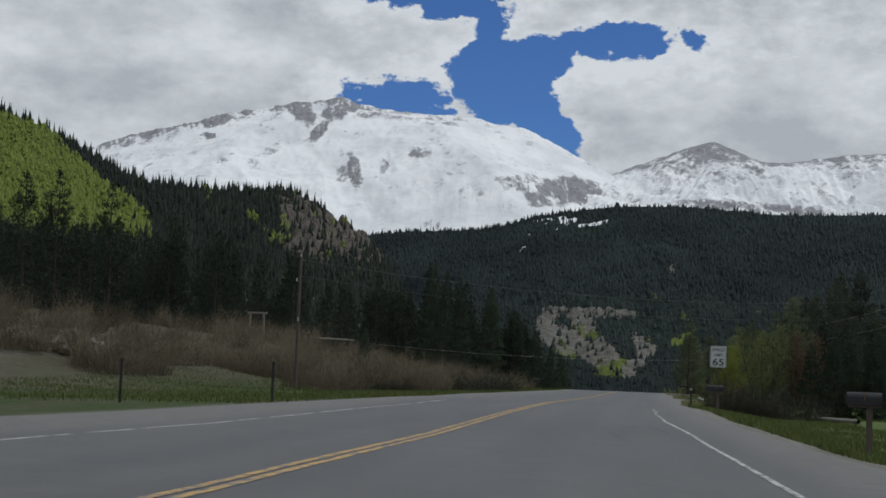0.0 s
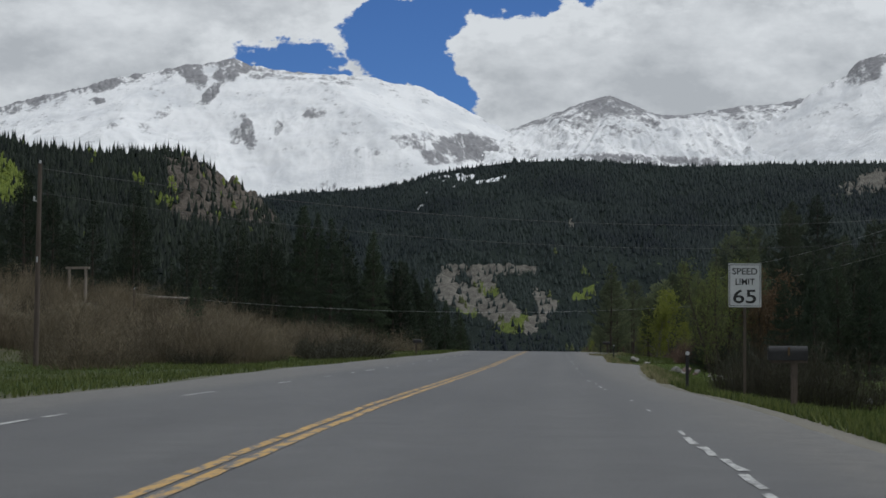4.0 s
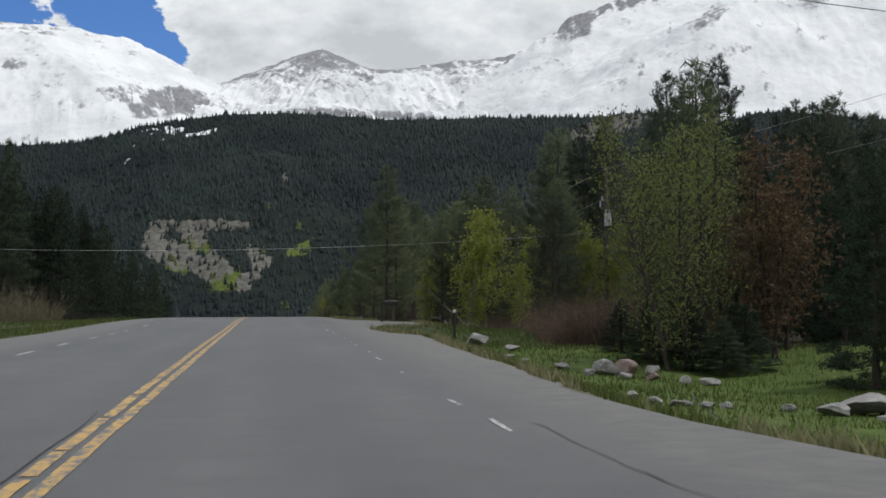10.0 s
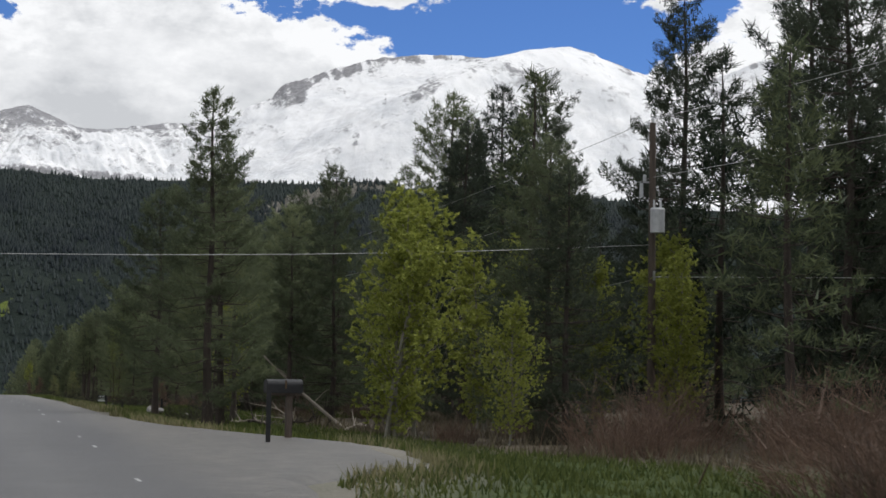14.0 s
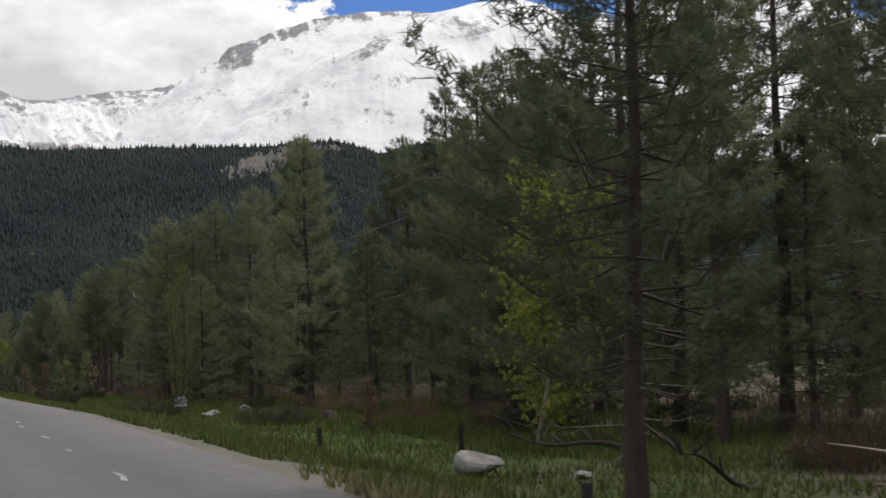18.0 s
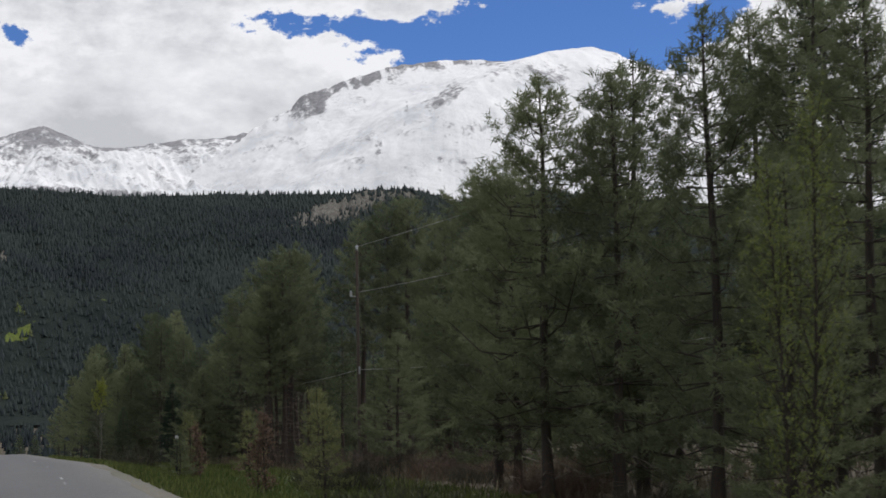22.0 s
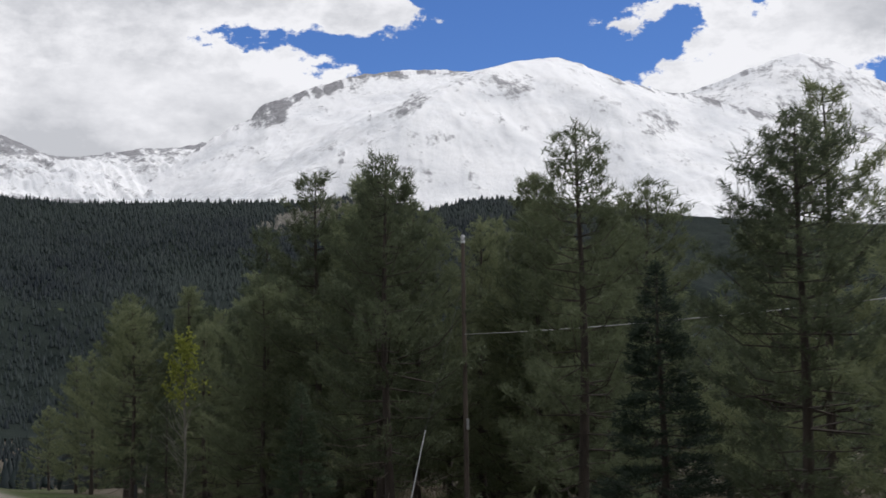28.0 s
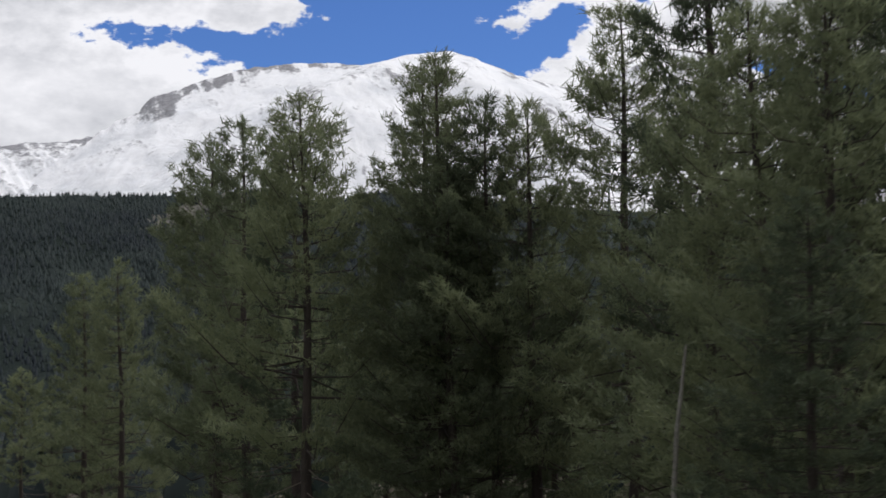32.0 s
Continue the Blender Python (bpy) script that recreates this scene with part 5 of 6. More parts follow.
for x, y, h, wide in ((12.6, 93.4, 2.1, 1.7), (13.6, 92.6, 1.9, 1.8), (14.3, 91.8, 1.7, 1.8), (13.9, 95.4, 2.4, 1.5), (15.3, 93.0, 2.0, 1.8), (16.4, 97.0, 2.6, 1.5), (17.6, 98.6, 3.2, 1.2), (12.3, 96.5, 1.7, 1.6)):
    plant("s", x, y, h, wide)
plant("l", 17.7, 227.9, 9.7)
for x, y, h in ((16.9, 86.5, 6.2), (18.6, 85.2, 6.8), (20.3, 87.0, 7.4), (22.0, 85.4, 6.9), (23.5, 87.4, 8.0), (26.6, 86.2, 7.4), (19.4, 89.5, 7.0), (28.5, 88.0, 7.8)):
    plant("s", x, y, h, 1.15)
plant("w", 10.5, 193.9, 5.2, 0.6)
for kind, x, y, h in (("p", 16.9, 179.5, 8.2), ("p", 15.9, 176.0, 7.6), ("p", 18.6, 181.0, 8.8), ("p", 19.8, 178.0, 9.2), ("l", 12.4, 243.0, 6.5), ("l", 12.9, 243.8, 6.4), ("l", 13.6, 244.2, 7.0), ("l", 14.4, 245.0, 7.2),
                      ("d", 6.4, 215.4, 1.3), ("s", 20.5, 99.5, 4.6), ("s", 22.3, 101.0, 5.6), ("s", 24.2, 99.5, 5.0), ("s", 26.0, 102.0, 6.4), ("s", 27.8, 100.5, 5.6), ("s", 29.5, 103.0, 6.8), ("s", 31.5, 101.5, 6.0), ("s", 33.5, 104.0, 7.0), ("s", 21.3, 103.5, 6.0), ("s", 25.0, 105.0, 7.0)):
    plant(kind, x, y, h)
g2 = np.random.default_rng(21)
# woods to the right, behind and between the first rows
n = 0
while n < 270:
    y = g2.uniform(100, 420)
    x = float(road_x(y)) + float(right_edge(y)) + 11.5 + 45 * g2.uniform() ** 1.3
    h = (7.5 if y > 185 else np.interp(y, [100, 150, 185], [10, 11, 8.5])) * g2.uniform(0.75, 1.05)
    backwoods(x, y, h, 1.1)
    n += 1
n = 0
while n < 70:
    y = g2.uniform(330, 640)
    d = g2.uniform(9, 60)
    x = float(road_x(y)) + (d if g2.uniform() < 0.6 else -d - 6)
    backwoods(x, y, g2.uniform(6, 10), 1.1)
    n += 1
for n in range(60):
    y = g2.uniform(108, 165)
    backwoods(g2.uniform(27, 62), y, g2.uniform(8.5, 11.5), 1.0)
for n in range(55):
    y = g2.uniform(190, 310)
    backwoods(-18 - 34 * g2.uniform(), y, g2.uniform(11, 15.5), 1.0)
for n in range(30):
    y = g2.uniform(140, 190)
    backwoods(-46 - 40 * g2.uniform(), y, g2.uniform(11, 15), 1.0)
# the belt of dark conifers to the left
n = 0
while n < 170:
    y = g2.uniform(110, 430)
    d = 17 + 95 * g2.uniform() ** 1.4
    if y < 185 and d < 52:
        continue
    x = float(road_x(y)) - d
    backwoods(x, y, g2.uniform(9, 16) * (0.8 if d < 24 else 1.0), 1.1)
    n += 1


# the deeper woods, past counting: needles and trunks joined
for left in (False, True):
    # left and near right woods take the copy with painted shade
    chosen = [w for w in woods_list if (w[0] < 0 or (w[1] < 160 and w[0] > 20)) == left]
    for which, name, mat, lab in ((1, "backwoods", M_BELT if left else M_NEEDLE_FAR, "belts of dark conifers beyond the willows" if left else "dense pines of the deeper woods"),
                                  (0, "backwood_trunks", M_BARK, "trunks and limbs of the far conifers" if left else "trunks and limbs of the deeper woods")):
        bits = []
        for k, (x, y, h, wide) in enumerate(chosen):
            v, f = BACKS[k % 4][which]
            a, s = k * 2.399, h / 10
            q = s ** 0.75 * wide
            rot = np.array([[math.cos(a) * q, -math.sin(a) * q, 0], [math.sin(a) * q, math.cos(a) * q, 0], [0, 0, s]])
            bits.append((v @ rot.T + np.array([x, y, float(ground_z(x, y)) - 0.08]), f))
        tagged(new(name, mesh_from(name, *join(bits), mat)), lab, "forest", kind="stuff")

# prototypes are not part of the place
for group in PROTOS.values():
    for src in group:
        for o in (*src.children_recursive, src):
            bpy.data.objects.remove(o)


# far woods, too many to count: one mesh each
def cones(px, py, pz, h, w, seed, tiers=2, sides=5):
    g = np.random.default_rng(seed)
    n = len(px)
    vs, fs, o = [], [], 0
    for k in range(tiers):
        z0 = pz + h * (0.04 + 0.42 * k / max(1, tiers - 1) if tiers > 1 else 0.04)
        z1 = pz + h * (0.62 + 0.38 * k / max(1, tiers - 1) if tiers > 1 else 1.0)
        rr = w * (1.0 - 0.42 * k)
        a = np.linspace(0, 6.283, sides, endpoint=False)[None] + g.uniform(0, 6.28, (n, 1))
        q = rr[:, None] * g.uniform(0.62, 1.25, (n, sides))
        ring = np.stack([px[:, None] + np.cos(a) * q, py[:, None] + np.sin(a) * q, z0[:, None] + h[:, None] * 0.10 * g.normal(size=(n, sides))], -1)
        top = np.stack([px + 0.03 * h * g.normal(size=n), py, z1], -1)[:, None]
        v = np.concatenate([ring, top], 1)
        base = o + np.arange(n)[:, None] * (sides + 1)
        j = np.arange(sides)
        f = np.stack([base + j, base + (j + 1) % sides, np.broadcast_to(base + sides, (n, sides))], -1).reshape(-1, 3)
        vs.append(v.reshape(-1, 3))
        fs.append(f)
        o += n * (sides + 1)
    return np.concatenate(vs), np.concatenate(fs)


def scatter(field, n, seed, keep):
    """Random places on a slope: x, y, z, and its painted attributes, where keep allows."""
    A, S, X, Y, Z, at = field
    g = np.random.default_rng(seed)
    rows = g.integers(0, A.shape[0] - 9, n) + g.uniform(0, 1, n)
    colm = g.uniform(0, A.shape[1] - 2, n)
    i, j = rows.astype(int), colm.astype(int)
    fi, fj = rows - i, colm - j

    def pick(M):
        return M[i, j] * (1 - fi) * (1 - fj) + M[i + 1, j] * fi * (1 - fj) + M[i, j + 1] * (1 - fi) * fj + M[i + 1, j + 1] * fi * fj
    vals = {k: pick(v) for k, v in at}
    vals.update(a=pick(A), s=pick(S), x=pick(X), y=pick(Y), z=pick(Z))
    ok = keep(vals, g)
    return {k: v[ok] for k, v in vals.items()}


def stuff(name, v, f, mat, label, category):
    return tagged(new(name, mesh_from(name, v, f, mat)), label, category, kind="stuff")


w = scatter(ridge, 74000, 3, lambda v, g: (v["a"] > -13) & (v["a"] < 22) & (v["s"] > 0.04) & (g.uniform(size=len(v["a"])) > np.maximum(v["rock"] * np.where(v["a"] > 8, 0.94, 0.80), v["snow"] * 0.85)) & (g.uniform(size=len(v["a"])) > v["meadow"] * 0.9))
g0 = np.random.default_rng(5)
hh = g0.uniform(5.5, 11, len(w["x"]))
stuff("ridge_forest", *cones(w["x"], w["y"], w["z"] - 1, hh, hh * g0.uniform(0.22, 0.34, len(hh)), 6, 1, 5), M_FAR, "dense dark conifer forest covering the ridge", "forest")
w = scatter(ridge, 30000, 13, lambda v, g: (v["a"] > -5) & (v["a"] < 5) & (v["s"] > 0.02) & (g.uniform(size=len(v["a"])) < v["meadow"] * 0.8 - 0.1))
hh = g0.uniform(6, 10, len(w["x"]))
if len(hh):
    stuff("ridge_aspens", *cones(w["x"], w["y"], w["z"] - 1, hh, hh * 0.42, 7), M_FARPALE, "patches of light green aspens low on the ridge", "forest")
w = scatter(hill, 22000, 4, lambda v, g: (v["a"] > -32) & (v["s"] > 0.1) & (g.uniform(size=len(v["a"])) > v["rock"] * 0.93) & (g.uniform(size=len(v["a"])) > v["meadow"] * 0.99))
hh = g0.uniform(7, 15, len(w["x"]))
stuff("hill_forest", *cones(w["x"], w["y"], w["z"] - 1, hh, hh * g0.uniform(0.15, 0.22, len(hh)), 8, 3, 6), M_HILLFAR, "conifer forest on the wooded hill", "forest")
w = scatter(hill, 60000, 14, lambda v, g: (v["a"] > -34) & (v["s"] > 0.1) & (g.uniform(size=len(v["a"])) < v["meadow"] * 0.85 + 0.004 * (v["a"] < -9)))
hh = g0.uniform(4.5, 8.5, len(w["x"]))
stuff("hill_aspens", *cones(w["x"], w["y"], w["z"] - 1, hh, hh * 0.40, 9, 2, 6), M_HILLPALE, "bright yellow-green aspen grove on the hillside", "forest")

# trees of the valley beyond the crest of the road, and the woods behind the first rows
g1 = np.random.default_rng(11)
n = 5200
vx, vy = g1.uniform(-260, 330, n), g1.uniform(330, 1750, n)
off = vx - road_x(vy)
ok = (np.abs(off) > 13) & (np.abs(vx - 2) < 30 + (vy + 60) * 0.45)
vx, vy = vx[ok], vy[ok]
vz = ground_z(vx, vy)
hh = g1.uniform(7, 12, len(vx)) * np.where(vx < 0, 1.15, 0.9)
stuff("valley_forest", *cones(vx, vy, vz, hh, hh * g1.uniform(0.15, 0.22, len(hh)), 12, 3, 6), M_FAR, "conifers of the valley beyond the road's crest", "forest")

# ---- things beside the road ----


def foot(x, y):
    return float(ground_z(x, y))


def cyl(bm, x, y, z0, z1, r0, r1=None, seg=12):
    r1 = r0 if r1 is None else r1
    r = bmesh.ops.create_cone(bm, cap_ends=True, segments=seg, radius1=r0, radius2=r1, depth=z1 - z0)
    bmesh.ops.translate(bm, vec=(x, y, (z0 + z1) / 2), verts=r["verts"])
    return r["verts"]


def fresh():
    return bmesh.new()


# the speed sign
gz = foot(6.44, 12.95)
sign = thing("speed_limit_sign", pose(6.44, 12.95, gz), "white metal speed limit sign on a steel post", "road sign")
bm = fresh()
box_bm(bm, -0.03, 0.03, 0.012, 0.05, -0.1, 2.75, 0.006)
for k in range(18):
    box_bm(bm, -0.012, 0.012, 0.006, 0.014, 0.2 + k * 0.14, 0.23 + k * 0.14)
part("post", bm_mesh("post", bm, M_POLE), sign, "dark perforated post")
z0 = 1.66 - gz
bm = fresh()
box_bm(bm, -0.34, 0.34, -0.003, 0.003, z0, z0 + 0.92, 0.002)
board = part("board", bm_mesh("board", bm, M_SIGN), sign, "white reflective board")
bm = fresh()
for a, b, c, d in ((-0.32, 0.32, z0 + 0.885, z0 + 0.897), (-0.32, 0.32, z0 + 0.023, z0 + 0.035), (-0.32, -0.308, z0 + 0.035, z0 + 0.885), (0.308, 0.32, z0 + 0.035, z0 + 0.885)):
    box_bm(bm, a, b, -0.0062, -0.0035, c, d)
part("border", bm_mesh("border", bm, M_BLACK), board, "thin black border")


def lettering(text, size, z, parent, width):
    cu = bpy.data.curves.new("words", 'FONT')
    cu.body, cu.size, cu.align_x, cu.extrude, cu.offset = text, size, 'CENTER', 0.0012, 0.012 * size
    ob = bpy.data.objects.new("words", cu)
    scene.collection.objects.link(ob)
    deps = bpy.context.evaluated_depsgraph_get()
    me = bpy.data.meshes.new_from_object(ob.evaluated_get(deps))
    bpy.data.objects.remove(ob)
    me.materials.clear()
    me.materials.append(M_BLACK)
    w = max(v.co.x for v in me.vertices) - min(v.co.x for v in me.vertices)
    p = part("lettering", me, parent, "black lettering")
    p.matrix_basis = Matrix.LocRotScale((0, -0.0052, z), Euler((radians(90), 0, 0)), (width / w, 1, 1))
    return p


lettering("SPEED", 0.19, z0 + 0.69, board, 0.52)
lettering("LIMIT", 0.19, z0 + 0.47, board, 0.40)
lettering("65", 0.40, z0 + 0.09, board, 0.48)
for zz in (0.12, 0.80):
    bm = fresh()
    v = cyl(bm, 0, 0, -0.004, 0.004, 0.011, seg=8)
    bmesh.ops.rotate(bm, verts=v, cent=(0, 0, 0), matrix=Matrix.Rotation(radians(90), 3, 'X'))
    bmesh.ops.translate(bm, verts=v, vec=(0, -0.006, z0 + zz))
    part("bolt", bm_mesh("bolt", bm, M_STEEL), board)


def marker(x, y, h, label, round_plate=True):
    """A slim dark roadside post, some with a round reflector."""
    t = thing("marker_post", pose(x, y, foot(x, y), 0, 0, 8 * math.sin(x + y)), label, "post", "posts beside the road")
    bm = fresh()
    box_bm(bm, -0.035, 0.035, -0.02, 0.02, -0.15, h, 0.008)
    part("post", bm_mesh("post", bm, M_BLACK), t)
    if round_plate:
        bm = fresh()
        v = cyl(bm, 0, 0, -0.006, 0.006, 0.045, seg=20)
        bmesh.ops.rotate(bm, verts=v, cent=(0, 0, 0), matrix=Matrix.Rotation(radians(90), 3, 'X'))
        bmesh.ops.translate(bm, verts=v, vec=(0, -0.028, h - 0.06))
        part("reflector", bm_mesh("reflector", bm, M_SIGN), t, "round white reflector")
    return t


for x, y, h, rr in ((5.35, 14.4, 0.85, True), (6.3, 89.2, 0.95, True), (6.2, 117.0, 0.9, False), (6.08, 216.3, 0.95, True), (6.4, 280.0, 0.9, False), (7.9, 160.1, 0.35, False), (-6.5, -16.6, 1.08, False), (-9.5, -20.5, 1.1, False), (8.9, 155.4, 0.55, False), (5.9, 143.0, 0.4, False)):
    marker(x, y, h, "dark slim roadside post with a round reflector" if rr else "plain dark slim post in the grass", rr)


def mailbox(x, y, h, turn=0.0, label="black mailbox on a wooden post beside the road"):
    t = thing("mailbox", pose(x, y, foot(x, y), 0, 0, turn), label, "mailbox", "mailboxes beside the road")
    bm = fresh()
    box_bm(bm, -0.05, 0.05, -0.05, 0.05, -0.15, h - 0.22, 0.012)
    part("post", bm_mesh("post", bm, M_POLE), t, "weathered square post")
    bm = fresh()
    box_bm(bm, -0.36, 0.20, -0.07, 0.07, h - 0.26, h - 0.22, 0.006)
    part("shelf", bm_mesh("shelf", bm, M_POLE), t)
    bm = fresh()
    prof = [(-0.10, 0), (0.10, 0), (0.10, 0.12)] + [(0.10 * math.cos(a), 0.12 + 0.10 * math.sin(a)) for a in np.linspace(0.3, 2.84, 8)] + [(-0.10, 0.12)]
    ends = []
    for xx in (-0.38, 0.20):
        ends.append([bm.verts.new((xx, p, h - 0.22 + q)) for p, q in prof])
    n = len(prof)
    for k in range(n):
        bm.faces.new((ends[0][k], ends[0][(k + 1) % n], ends[1][(k + 1) % n], ends[1][k]))
    bm.faces.new(ends[0][::-1])
    bm.faces.new(ends[1])
    body = part("body", bm_mesh("body", bm, M_BLACK), t, "rounded black metal box")
    bm = fresh()
    box_bm(bm, -0.395, -0.382, -0.095, 0.095, h - 0.215, h - 0.03, 0.006)
    part("door", bm_mesh("door", bm, M_SIGN if turn > 50 else M_BLACK), body)
    bm = fresh()
    box_bm(bm, -0.1, -0.07, -0.115, -0.103, h - 0.15, h - 0.02, 0.003)
    part("flag", bm_mesh("flag", bm, M_RUST), body)
    return t


mailbox(7.3, -32.7, 1.1, -4)
mailbox(6.1, 3.0, 1.0, -4)
mailbox(6.8, 118.6, 1.0, 6)
mailbox(-6.6, 90.0, 1.05, 184, "small pale mailbox on a post beside the far lane")


# ---- utility poles and wires ----
def pole(x, y, h, label, arm=True, can=False, lean=0.0, thick=0.085):
    t = thing("utility_pole", pose(x, y, foot(x, y), 0, lean, 0), label, "utility pole", "poles along the road")
    part("pole", mesh_from("pole", *tube([(0, 0, -0.3), (0, 0, h * 0.5), (0, 0, h)], [thick * 1.4, thick * 1.2, thick], 14), M_POLE, True), t)
    for k, zz in enumerate((h - 0.02, h - 1.55) if arm else (h - 0.05,)):
        bm = fresh()
        xo = 0 if k == 0 else -0.22
        cyl(bm, xo, 0, zz - 0.02, zz + 0.10, 0.05, 0.035, 10)
        cyl(bm, xo, 0, zz + 0.10, zz + 0.16, 0.055, 0.03, 10)
        part("insulator", bm_mesh("insulator", bm, M_CERAMIC), t, "grey ceramic insulator")
        if k:
            bm = fresh()
            box_bm(bm, -0.26, 0.0, -0.02, 0.02, zz - 0.06, zz - 0.02, 0.005)
            part("bracket", bm_mesh("bracket", bm, M_STEEL), t)
    if can:
        bm = fresh()
        cyl(bm, 0.02, -0.32, h - 2.95, h - 2.35, 0.19, seg=20)
        cyl(bm, 0.02, -0.32, h - 2.35, h - 2.30, 0.205, 0.17, 20)
        can_ob = part("transformer", bm_mesh("transformer", bm, M_CERAMIC, False), t, "grey transformer can")
        for xx in (-0.08, 0.1):
            bm = fresh()
            cyl(bm, xx, -0.32, h - 2.30, h - 2.08, 0.035, 0.022, 8)
            part("bushing", bm_mesh("bushing", bm, M_CERAMIC), can_ob)
        bm = fresh()
        box_bm(bm, -0.34, -0.28, -0.06, 0.06, h - 2.0, h - 1.62, 0.01)
        part("fuse_cutout", bm_mesh("fuse_cutout", bm, M_CERAMIC), t)
    bm = fresh()
    box_bm(bm, -0.03, 0.03, -0.18, -0.12, h - 4.2, h - 3.95, 0.01)
    part("clamp", bm_mesh("clamp", bm, M_STEEL), t)
    return t


WOOD_POLE = "weathered wooden utility pole at the forest edge"
pole(19.25, 133.8, 8.3, "wooden utility pole with a grey transformer can", True, True)
pole(-19.3, 48.0, 8.6, "tall wooden utility pole in the willow brush", True)
pole(25.0, 84.0, 10.0, WOOD_POLE, True)
pole(17.9, 186.9, 7.9, WOOD_POLE, True, thick=0.06)
pole(14.0, 233.4, 7.4, WOOD_POLE, True, thick=0.048)
pole(13.5, 279.0, 6.3, "plain wooden utility pole among the pines", False, thick=0.042)
pole(-34.0, 124.8, 5.6 - foot(-34.0, 124.8), WOOD_POLE, False)
pole(42.0, 113.0, 7.0, WOOD_POLE, False)


def wire(name, a, b, sag, r, label, mat=M_WIRE):
    s = np.linspace(0, 1, 17)[:, None]
    p = np.array(a) * (1 - s) + np.array(b) * s
    p[:, 2] -= (4 * s * (1 - s) * sag)[:, 0]
    ob = new(name, mesh_from(name, *tube(p, np.full(17, r), 5), mat, True))
    return tagged(ob, label, "cable", "overhead wires")


OVER = "grey overhead wire slung between utility poles"


def top(x, y, h, below=0.0):
    return (x, y, foot(x, y) + h - below)


LINE = [(25.0, 84.0, 10.0), (19.25, 133.8, 8.3), (17.9, 186.9, 7.9), (14.0, 233.4, 7.4), (13.5, 279.0, 6.3)]
for a, b in zip(LINE, LINE[1:]):
    if b[1] < 270:
        wire("wire", top(*a, -0.1), top(*b, -0.1), 0.35, 0.007, OVER)
    if b[1] < 270:
        wire("wire", top(*a, 1.45), top(*b, 1.45), 0.4, 0.007, OVER)
    if a[1] > 120:
        wire("telephone_wire", top(*a, 4.05 if a[2] > 7 else 2.1), top(*b, 4.05 if b[2] > 7 else 2.1), 0.45, 0.009, "pale telephone wire along the forest edge")
wire("wire", top(-19.3, 48.0, 8.6, 0.2), top(25, 84, 8.6, -1.5), 1.3, 0.012, "dark overhead wire crossing the road", M_CABLE)
wire("wire", top(-19.3, 48.0, 8.6, 1.25), top(25, 84, 8.6, -0.1), 1.3, 0.009, "dark overhead wire crossing the road", M_CABLE)
wire("telephone_wire", (-34, 124.8, 5.2), (19.25, 133.8, 5.0), 1.2, 0.008, "pale telephone wire crossing the road")
wire("telephone_wire", (19.25, 133.8, 4.15), (42, 113, 3.8), 0.05, 0.013, "pale telephone wire leading into the trees")
wire("guy_wire", top(13.5, 279.0, 6.3, 0.9), (12.15, 277.5, -0.38), 0.0, 0.004, "thin steel guy wire of a pole", M_CABLE)
wire("guy_sleeve", (12.15, 277.5, -0.38), (11.5, 277.0, foot(11.5, 277.0) - 0.05), 0.0, 0.015, "pale guard sleeve on the guy wire of a pole")


# ---- stones ----
def stone_mesh(seed):
    bm = fresh()
    bmesh.ops.create_icosphere(bm, subdivisions=3, radius=1)
    g = np.random.default_rng(seed)
    cuts = g.normal(size=(9, 3))
    cuts /= np.linalg.norm(cuts, axis=1)[:, None]
    lim = g.uniform(0.42, 0.78, 9)
    for v in bm.verts:
        p = np.array(v.co)
        for c, l in zip(cuts, lim):
            d = p @ c
            if d > l:
                p = p - c * (d - l) * 0.97
        v.co = p
        v.co *= 1 + 0.10 * noise.noise(v.co * 2.2 + Vector((seed, 0, 0))) + 0.04 * noise.noise(v.co * 6)
    return bm_mesh("stone", bm, M_STONE)


stones = [stone_mesh(300 + i) for i in range(6)]


def boulder(x, y, w, d, h, k, label="pale granite boulder in the roadside grass"):
    me = stones[k % 6]
    if k in (1, 4, 14, 17) or "bank" in label:
        me = me.copy()
        me.materials[0] = M_REDROCK
        label = label if "bank" in label else "reddish granite boulder in the roadside pile"
    ob = new("boulder", me)
    ob.matrix_basis = Matrix.LocRotScale((x, y, foot(x, y) + h * 0.36), Euler((0.10 * math.sin(k), 0.12 * math.cos(2 * k), 1.7 * k)), (w / 1.6, d / 1.6, h / 1.9))
    return tagged(ob, label, "boulder", "boulders beside the road")


